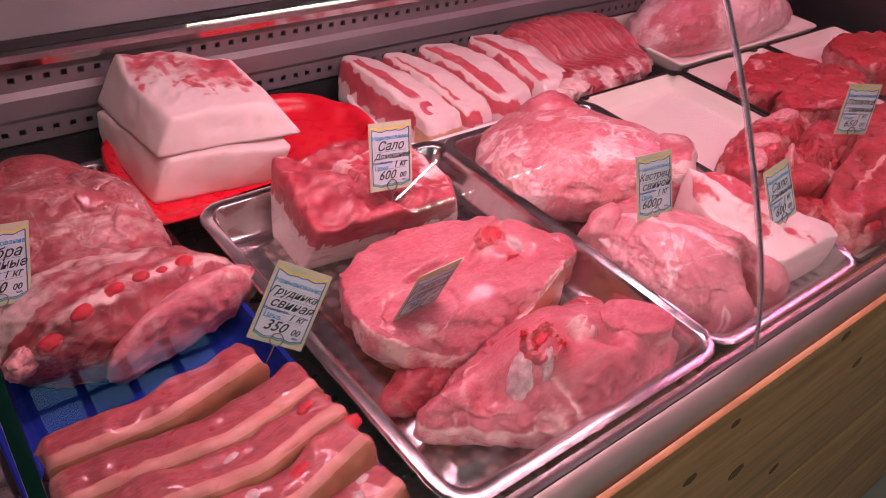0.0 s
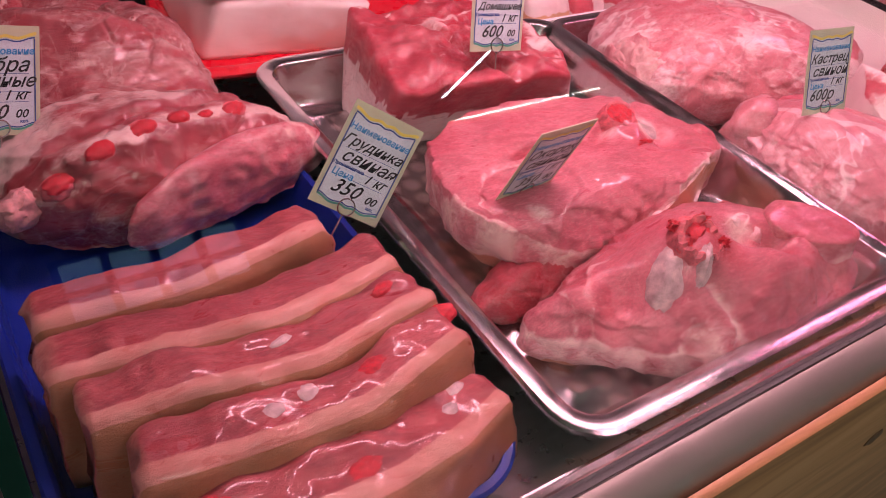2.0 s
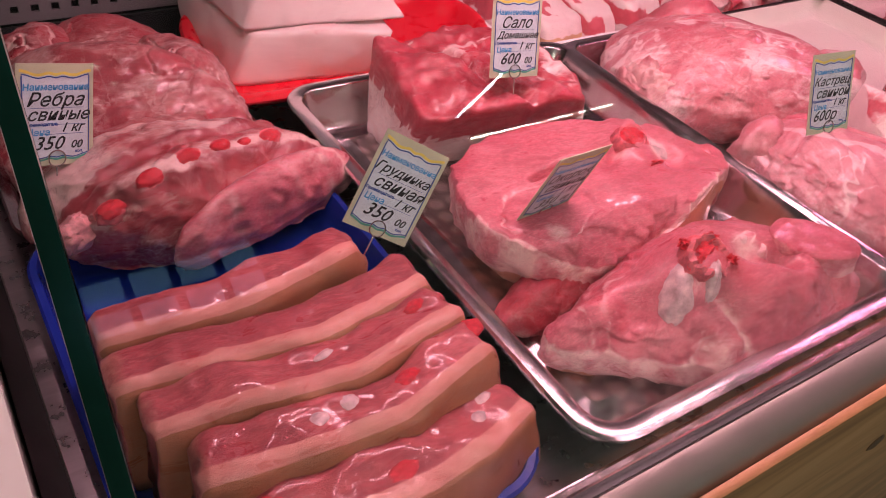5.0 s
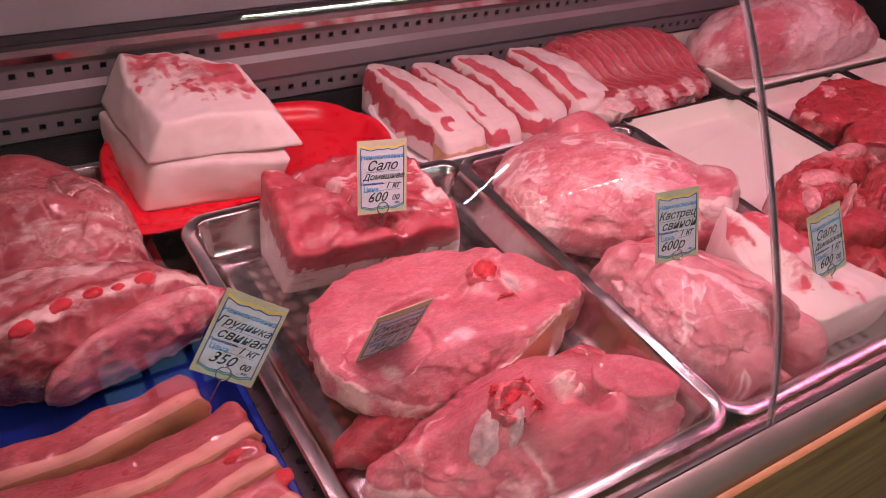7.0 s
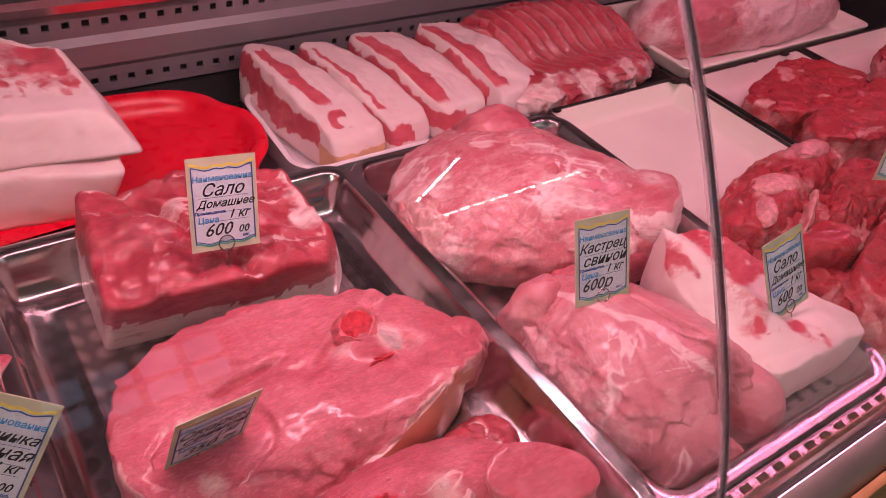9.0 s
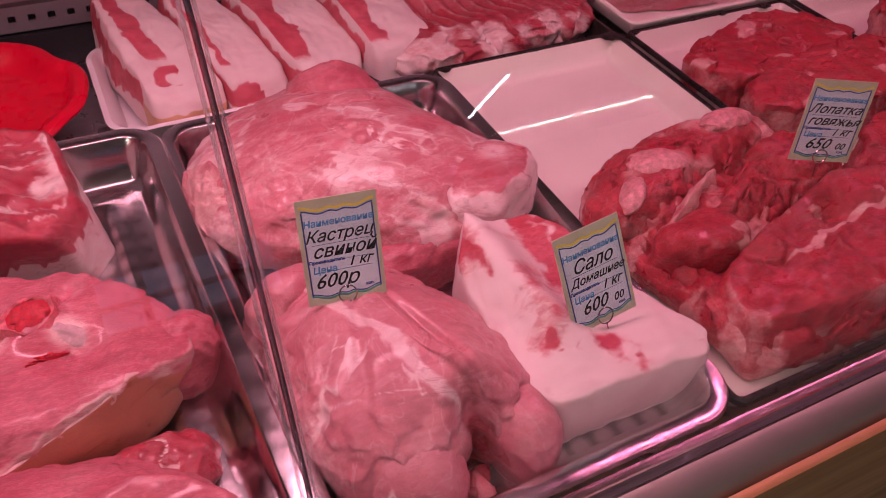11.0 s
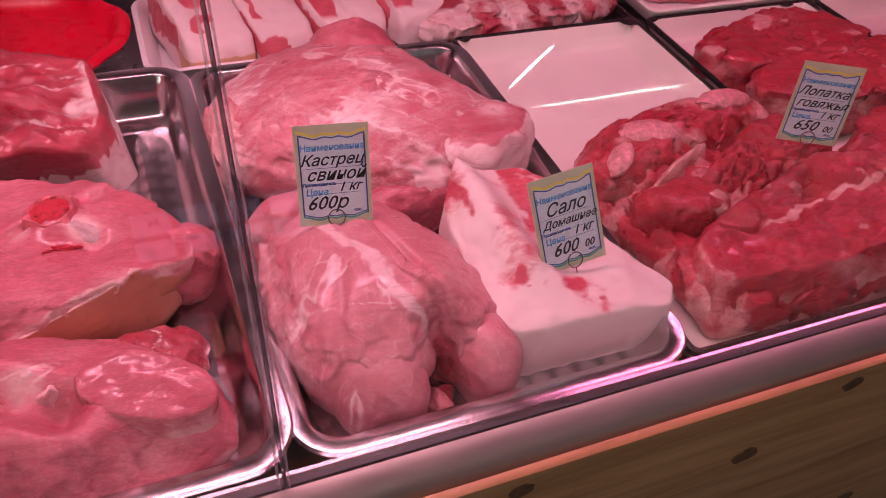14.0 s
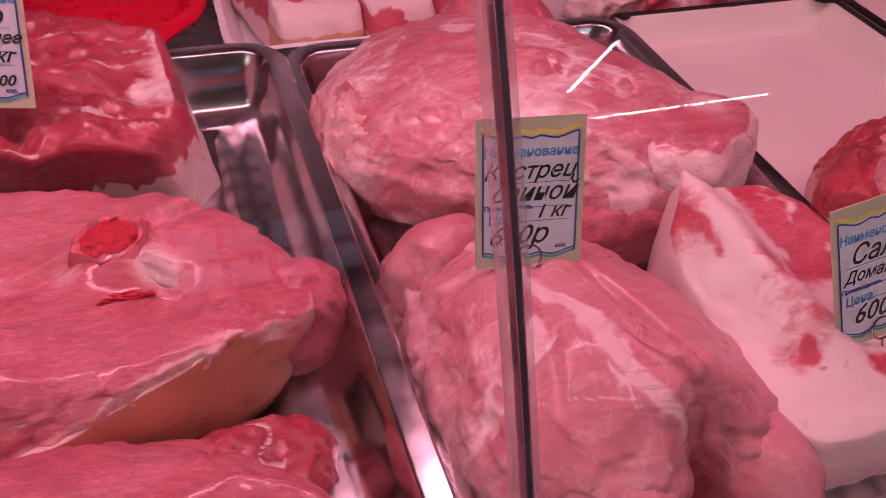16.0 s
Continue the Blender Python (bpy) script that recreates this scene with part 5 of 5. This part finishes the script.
for k, (a, b_, c, d, zb, zf) in enumerate(SLABS):
    b = thing("belly_slab", "pale fatty pork belly slab leaning on its neighbour", "meat", (0, 0, 0), "belly slabs")
    mid_l, mid_r = ((a[0] + d[0]) / 2 - 0.004, (a[1] + d[1]) / 2), ((b_[0] + c[0]) / 2 + 0.004, (b_[1] + c[1]) / 2)
    zm = (zb + zf) / 2 + 0.013
    slab("slab_flesh", [(*d, zf), (*c, zf - 0.006), (*mid_r, zm - 0.010), (*b_, zb - 0.008), (*a, zb), (*mid_l, zm)],
         [(d[0] + 0.002, d[1] - 0.012, -0.022), (c[0] - 0.002, c[1] - 0.012, -0.022), (mid_r[0] - 0.004, mid_r[1], -0.022), (b_[0] - 0.004, b_[1] - 0.006, -0.022), (a[0] - 0.008, a[1] - 0.006, -0.022), (mid_l[0] - 0.010, mid_l[1], -0.022)],
         LARD, b, zone=slab_zone(k), crown=0.006, swell=0.03, round_=16, rough=0.0028, rough_k=34, seed=130 + 6 * k)

# ---- rack of ribs ----


def rack_wave(x, y):
    return math.sin(285 * (x + 0.30 * (y - 0.6) + 0.008 * fractal(x, y, 0, 12, 6.0)))


def rack_zone(x, y, h, s, side):
    w = smooth(-0.2, 0.9, rack_wave(x, y))
    front = smooth(0.600, 0.575, y + 0.012 * fractal(x, y, 0, 40, 3.0))
    return (max(0.36 * w * (1 - front), front * (0.5 + 0.8 * fractal(x, y, 0, 30, 161.0))), 0, 0.30 * (1 - w))


rack = thing("rib_rack", "rack of red ribs on a dark baking tray", "meat")
lump("rack_flesh", [(0.655, 0.620), (0.672, 0.715), (0.720, 0.762), (0.860, 0.760), (0.975, 0.730), (0.995, 0.640), (0.960, 0.585), (0.860, 0.556), (0.740, 0.545), (0.668, 0.560)], -0.034, 0.066, RED, rack, edge=0.62, dome=4, power=0.7, zone=rack_zone,
     rough=0.0015, seed=163.0, rings=90, segs=230, wobble=0.010, lift=lambda x, y, s: 0.0030 * rack_wave(x, y) * smooth(0.58, 0.61, y) * (1 - s ** 8) + 0.034 * smooth(0.62, 0.75, y) - 0.012 * math.exp(-((y - 0.63) / 0.03) ** 2))

# ---- shank ----


def shank_zone(x, y, h, s, side):
    n = fractal(x * 0.5, y * 1.5, 0, 22, 171.0)
    dark = 1.2 * blot((x - 1.09) * 0.7, y, 0, 0.62, 0.035) + 1.3 * blot((x - 1.38) * 0.6, y, 0, 0.65, 0.040) + 0.9 * blot((x - 1.24) * 0.5, y, 0, 0.70, 0.022)
    return (max(0, 0.46 + 0.5 * n + 0.25 * sinew(x, y, 5, 18, 0.3, 172.0, 0.06) - 0.8 * dark), 0, 0.15 * dark)


shank = thing("pork_shank", "long pale pork leg lying at the back", "meat")
lump("shank_flesh", [(0.990, 0.640), (0.992, 0.690), (1.060, 0.735), (1.200, 0.760), (1.340, 0.755), (1.440, 0.715), (1.530, 0.690), (1.535, 0.630), (1.450, 0.600), (1.320, 0.586), (1.180, 0.594), (1.060, 0.606)], -0.024, 0.122, PALE, shank, edge=0.42, dome=2.2, power=0.7, zone=shank_zone,
     rough=0.006, rough_k=14, seed=173.0, seam_k=8, seam_w=0.03, seam_d=0.006, seam_fat=0.6, rings=60, segs=200, lift=lambda x, y, s: -0.030 * smooth(1.38, 1.52, x) + 0.012 * blot(x, y, 1.08, 0.67, 0.06))

# ---- beef ----


def beef_zone(seed, spots=()):
    def zone(x, y, h, s, side):
        f = 0.45 * smooth(0.3, 0.55, fractal(x, y * 1.6, 0, 17, seed))
        b = 0.25 * smooth(0.0, 0.4, fractal(x, y, 0, 11, seed + 2))
        for cx, cy, r in spots:
            f = max(f, blot(x, y, cx, cy, r))
        return (f + (0.35 * side if side else 0), 0, b)
    return zone


beef = thing("beef_shoulder", "dark red bone-in beef shoulder on the enamel tray", "meat", (0, 0, 0), "beef pieces")
lump("beef_flesh", [(0.708, 0.236), (0.735, 0.278), (0.790, 0.298), (0.880, 0.312), (0.965, 0.310), (0.985, 0.240), (0.992, 0.120), (0.985, 0.055), (0.900, 0.044), (0.800, 0.042), (0.752, 0.050), (0.738, 0.110), (0.735, 0.165), (0.712, 0.200)], -0.024, 0.056, BEEF,
     beef, edge=0.62, dome=3, power=0.7, under=0.95, zone=beef_zone(181.0, ((0.755, 0.225, 0.022), (0.80, 0.262, 0.02), (0.90, 0.285, 0.022))), rough=0.010, rough_k=24, seed=183.0, seam_k=20, seam_w=0.07, seam_d=0.014, seam_fat=0.30, rings=70, segs=200,
     lift=lambda x, y, s: 0.010 * blot(x, y, 0.79, 0.25, 0.04) - 0.018 * blot(x, y, 0.78, 0.140, 0.016))


def slice_zone(seed, pale=0.25, lean=0.0):
    """A cut slice: red on its flat face, paler down its sides."""
    def zone(x, y, h, s, side):
        n = fractal(x, y, 0, 28, seed)
        if side:
            return (pale + 0.3 * n, 0, 0.1)
        return (max(0, lean + 0.6 * smooth(0.32, 0.5, fractal(x * 0.7, y * 1.6, 0, 24, seed + 4))), 0, 0.25 + 0.3 * n)
    return zone


def front_zone(x, y, z, s, v):
    n = fractal(x, y, z, 30, 561.0)
    if v is not None:
        return (0.30 + 0.35 * smooth(0.75, 0.3, v) + 0.4 * n, 0, 0.1 * v)
    return (0.85 * math.exp(-((y - 0.112 - 0.12 * (x - 0.85) + 0.012 * n) / 0.0035) ** 2) * smooth(0.80, 0.84, x) + 0.5 * smooth(0.38, 0.55, n), 0, 0.30 + 0.4 * fractal(x, y, 0, 14, 4.0))


def front_lift(x, y, s):
    crack = math.exp(-(fractal(x, y, 0, 17, 565.0, 2) / 0.035) ** 2)
    return (1 - s ** 8) * (0.009 * fractal(x, y, 0, 24, 562.0) - 0.009 * crack - 0.018 * blot(x, y, 0.905, 0.135, 0.016)) + 0.012 * smooth(0.86, 0.98, x)


slab("front_slice", [(0.748, 0.064, 0.030), (0.850, 0.052, 0.036), (0.982, 0.056, 0.044), (0.990, 0.140, 0.050), (0.935, 0.172, 0.048), (0.870, 0.158, 0.044), (0.810, 0.140, 0.040), (0.756, 0.116, 0.034)],
     [(0.744, 0.052, -0.024), (0.850, 0.042, -0.024), (0.985, 0.046, -0.024), (0.990, 0.140, -0.024), (0.940, 0.176, -0.024), (0.870, 0.162, -0.024), (0.810, 0.144, -0.024), (0.752, 0.120, -0.024)], BEEF, beef, zone=front_zone, lift=front_lift, swell=0.02, round_=8, rough=0.004, rough_k=36, seed=561.0)
lobe("round_slice", beef, 0.780, 0.164, 0.044, 0.025, -8, -0.024, 0.070, BEEF, 563.0, slice_zone(563.0, 0.1), edge=0.78, dome=5, rough=0.0015)
ridge = lump("bone_ridge", [(0.706, 0.232), (0.730, 0.272), (0.790, 0.300), (0.880, 0.314), (0.965, 0.308), (0.972, 0.262), (0.905, 0.238), (0.835, 0.228), (0.765, 0.200), (0.722, 0.204)], -0.024, 0.076, BEEF, beef, edge=0.62, dome=3, power=0.7, zone=tone(0.24, 0.16, 24.0, 571.0, 0.6),
     rough=0.004, rough_k=34, wobble=0.005, seed=571.0, seam_k=20, seam_w=0.030, seam_d=0.009, seam_fat=0.55, rings=60, segs=200)
lobe("torn_muscle", beef, 0.862, 0.196, 0.062, 0.026, 26, -0.024, 0.072, BEEF, 564.0, slice_zone(564.0, 0.1), edge=0.5, rough=0.009, rough_k=40, seam_k=26, seam_w=0.03, seam_d=0.014, seam_fat=0.35)
lobe("torn_muscle", beef, 0.942, 0.215, 0.046, 0.034, -20, -0.024, 0.074, BEEF, 565.0, slice_zone(565.0, 0.2), edge=0.7, dome=4, rough=0.006, rough_k=45)
lobe("fat_seam", beef, 0.800, 0.206, 0.060, 0.007, 28, -0.01, 0.060, BEEF, 568.0, tone(0.65, 0.0, 30.0, 2.0), edge=0.5)
inlay("beef_bone", ridge, 0.790, 0.252, 0.030, 0.020, 0.012, -15, CAP, beef, "sawn pale beef bone", 0.0060, 187, 0.10)
inlay("beef_marrow", ridge, 0.804, 0.258, 0.013, 0.009, 0.006, 20, MARROW, beef, "red marrow in the sawn bone", 0.0085, 189, 0.3)
inlay("beef_bone", ridge, 0.900, 0.282, 0.036, 0.017, 0.012, 10, CAP, beef, "sawn pale beef bone", 0.0060, 191, 0.10)
inlay("beef_bone", ridge, 0.744, 0.226, 0.022, 0.012, 0.008, 40, CAP, beef, "sawn pale beef bone", 0.006, 193, 0.10)
for nm, out, z, h, sd in (("beef steak beside the shoulder", [(0.995, 0.060), (1.000, 0.200), (1.080, 0.240), (1.200, 0.220), (1.230, 0.120), (1.180, 0.060)], -0.024, 0.070, 201.0),
                          ("thick red beef steak on the enamel tray", [(0.985, 0.400), (0.990, 0.435), (1.045, 0.462), (1.150, 0.492), (1.215, 0.462), (1.240, 0.400), (1.150, 0.360), (1.020, 0.362)], -0.024, 0.052, 204.0),
                          ("trimmed beef cut with a fatty edge", [(0.985, 0.330), (1.030, 0.362), (1.160, 0.372), (1.248, 0.385), (1.250, 0.320), (1.180, 0.275), (1.060, 0.272), (0.990, 0.295)], -0.024, 0.058, 207.0),
                          ("beef rib piece on the enamel tray", [(1.275, 0.330), (1.290, 0.430), (1.400, 0.450), (1.500, 0.410), (1.490, 0.300), (1.380, 0.270)], -0.024, 0.070, 210.0),
                          ("dark beef cut at the case's end", [(1.275, 0.070), (1.280, 0.210), (1.400, 0.240), (1.500, 0.200), (1.490, 0.080), (1.380, 0.050)], -0.024, 0.064, 213.0)):
    b = thing("beef_piece", nm, "meat", (0, 0, 0), "beef pieces")
    lump("beef_flesh", out, z, h, BEEF, b, edge=0.92, dome=12, power=0.7, under=1.0, cut=0.16, zone=slice_zone(sd, 0.40), rough=0.0035, rough_k=26, wobble=0.008, seed=sd, seam_k=12, seam_w=0.014, seam_d=0.010, seam_fat=0.45, rings=50, segs=170)


# ---- price tags ----
def text_mesh(body, size, slant=0.0, wide=0.0):
    cu = bpy.data.curves.new("writing", "FONT")
    cu.body, cu.size, cu.shear, cu.align_x, cu.align_y = body, size, slant, "CENTER", "CENTER"
    cu.resolution_u, cu.offset = 2, 0.00016
    ob = bpy.data.objects.new("writing", cu)
    scene.collection.objects.link(ob)
    bpy.context.view_layer.update()
    if wide and ob.dimensions.x > wide:
        cu.size *= wide / ob.dimensions.x
        bpy.context.view_layer.update()
    me = bpy.data.meshes.new_from_object(ob.evaluated_get(bpy.context.evaluated_depsgraph_get()))
    bpy.data.objects.remove(ob)
    return me


def wave_band(w, y, amp, thick, z):
    """A band that dips to the middle like an open book's edge."""
    bm = bmesh.new()
    n = 24
    prev = None
    for k in range(n + 1):
        u = -1 + 2 * k / n
        yy = y + amp * (math.cos(2 * math.pi * u) * 0.5 - 0.9 * math.exp(-(u / 0.16) ** 2))
        pair = (bm.verts.new((u * w, yy, z)), bm.verts.new((u * w, yy + thick, z)))
        if prev:
            bm.faces.new((prev[0], pair[0], pair[1], prev[1]))
        prev = pair
    return bm


TW, TH = 0.0570, 0.0790


def price_tag(tl, tr, bl, lines, pin=0.03):
    tl, tr, bl = Vector(tl), Vector(tr), Vector(bl)
    x = (tr - tl).normalized()
    y = (tl - bl)
    y = (y - x * y.dot(x)).normalized()
    z = x.cross(y)
    mid = tl + x * TW / 2 - y * TH / 2
    m = Matrix(((x.x, y.x, z.x, mid.x), (x.y, y.y, z.y, mid.y), (x.z, y.z, z.z, mid.z), (0, 0, 0, 1)))
    tag = thing("price_tag", "laminated handwritten price card on a wire pin, reading " + " ".join(t for t, *_ in lines[:2]).lower(), "price tag", (0, 0, 0), "price tags")
    tag.matrix_world = m

    def put(name, bm, mat, label=""):
        return part(name, bm, mat, tag, label, False)
    put("card", box(-TW / 2, TW / 2, -TH / 2, TH / 2, -0.0004, 0.0004), CARD_EDGE, "cream bordered card")
    field = put("field", box(-TW * 0.42, TW * 0.42, -TH * 0.43, TH * 0.40, 0.0004, 0.0006), CARD, "white writing field")
    put("border", wave_band(TW * 0.46, TH * 0.40, 0.0035, 0.0022, 0.0008), INK_YELLOW)
    put("border", wave_band(TW * 0.44, TH * 0.375, 0.0030, 0.0010, 0.00085), INK_NAVY)
    put("border", wave_band(TW * 0.44, -TH * 0.435, 0.0030, 0.0016, 0.0008), INK_GREEN)
    put("border", wave_band(TW * 0.44, -TH * 0.41, 0.0030, 0.0009, 0.00085), INK_NAVY)
    for sx in (-1, 1):
        put("border", box(sx * TW * 0.435 - 0.0005, sx * TW * 0.435 + 0.0005, -TH * 0.41, TH * 0.39, 0.0007, 0.0008), INK_NAVY)
    for yy, wd in ((0.075, 0.36), (-0.09, 0.36), (-0.185, 0.36)):
        put("rule_line", box(-TW * wd, TW * wd, TH * yy - 0.00015, TH * yy + 0.00015, 0.0007, 0.0008), INK_NAVY)
    for text, px, py, size, slant, mat in [("Наименование", 0, 0.275, 0.0074, 0.1, INK_BLUE), ("Цена", -0.24, -0.165, 0.0072, 0.1, INK_BLUE), ("Производитель", -0.20, -0.085, 0.0034, 0.0, INK_NAVY), ("коп.", 0.30, -0.37, 0.0032, 0.0, INK_NAVY)] + [(*l, INK) for l in lines]:
        me = text_mesh(text, size, slant, TW * 0.86)
        me.transform(Matrix.Translation((px * TW, py * TH, 0.0010)))
        me.materials.append(mat)
        w = new("writing", me)
        w.parent = field
    bm = bmesh.new()
    loops = [[((0.0065 + 0.0006 * math.cos(c)) * math.cos(a), (0.0065 + 0.0006 * math.cos(c)) * math.sin(a), 0.0006 * math.sin(c)) for c in np.linspace(0, 2 * math.pi, 6, endpoint=False)] for a in np.linspace(0, 2 * math.pi, 29)]
    loft(loops, bm, cap_last=False)
    bmesh.ops.translate(bm, vec=(0, -TH * 0.43, 0.0016), verts=bm.verts)
    put("clip_ring", bm, STEEL, "bent wire ring")
    bm = bmesh.new()
    bmesh.ops.create_cone(bm, cap_ends=True, segments=6, radius1=0.0007, radius2=0.0007, depth=pin)
    bmesh.ops.transform(bm, matrix=pose(0, -TH * 0.43 - 0.0065 - pin / 2, 0.0012, 90, 0, 0), verts=bm.verts)
    put("pin", bm, STEEL, "wire pin")
    return tag


def lines_of(a, b, price, unit="1 кг", kop="00"):
    return [(a, -0.02, 0.15, 0.0145, 0.4), (b, 0.02, 0.005, 0.0130, 0.4), (unit, 0.20, -0.125, 0.0100, 0.4), (price, -0.12, -0.28, 0.0150, 0.4)] + ([(kop, 0.26, -0.30, 0.0090, 0.3)] if kop else [])


price_tag((-0.009, 0.277, 0.119), (0.036, 0.258, 0.093), (-0.054, 0.263, 0.056), lines_of("Грудинка", "свиная", "350"), 0.02)
price_tag((0.175, 0.406, 0.151), (0.232, 0.401, 0.146), (0.163, 0.380, 0.075), lines_of("Сало", "Домашнее", "600"))
price_tag((0.436, 0.227, 0.130), (0.496, 0.218, 0.131), (0.441, 0.195, 0.055), lines_of("Кастрец", "свиной", "600р", kop=""))
price_tag((0.596, 0.146, 0.105), (0.648, 0.148, 0.112), (0.609, 0.110, 0.033), lines_of("Сало", "Домашнее", "600"))
price_tag((0.907, 0.210, 0.134), (0.957, 0.185, 0.133), (0.896, 0.201, 0.055), lines_of("Лопатка", "говяжья", "650"))
price_tag((0.086, 0.188, 0.121), (0.142, 0.192, 0.119), (0.082, 0.215, 0.046), lines_of("Окорок", "свиной", "350"), 0.02)
price_tag((-0.232, 0.431, 0.135), (-0.178, 0.441, 0.121), (-0.247, 0.413, 0.056), lines_of("Ребра", "свиные", "350"), 0.02)

# chips in the enamel rims
for x, y, r in ((0.953, 0.537, 0.011), (0.965, 0.531, 0.008), (0.990, 0.534, 0.007), (1.090, 0.536, 0.005), (1.140, 0.536, 0.006), (1.215, 0.534, 0.009), (0.720, 0.538, 0.006), (0.845, 0.541, 0.005)):
    owner = [o for o in scene.objects if o.name.startswith("enamel_tray") and abs(o.location.x - x) < 0.15 and o.location.y < 0.4]
    o = owner[0]
    knob("enamel_chip", (x - o.location.x, y - o.location.y, 0.032), (r, r * 0.7, 0.0022), ENAMEL_RIM, o, "bare black chip", seed=700 + 40 * x, rough=0.5)
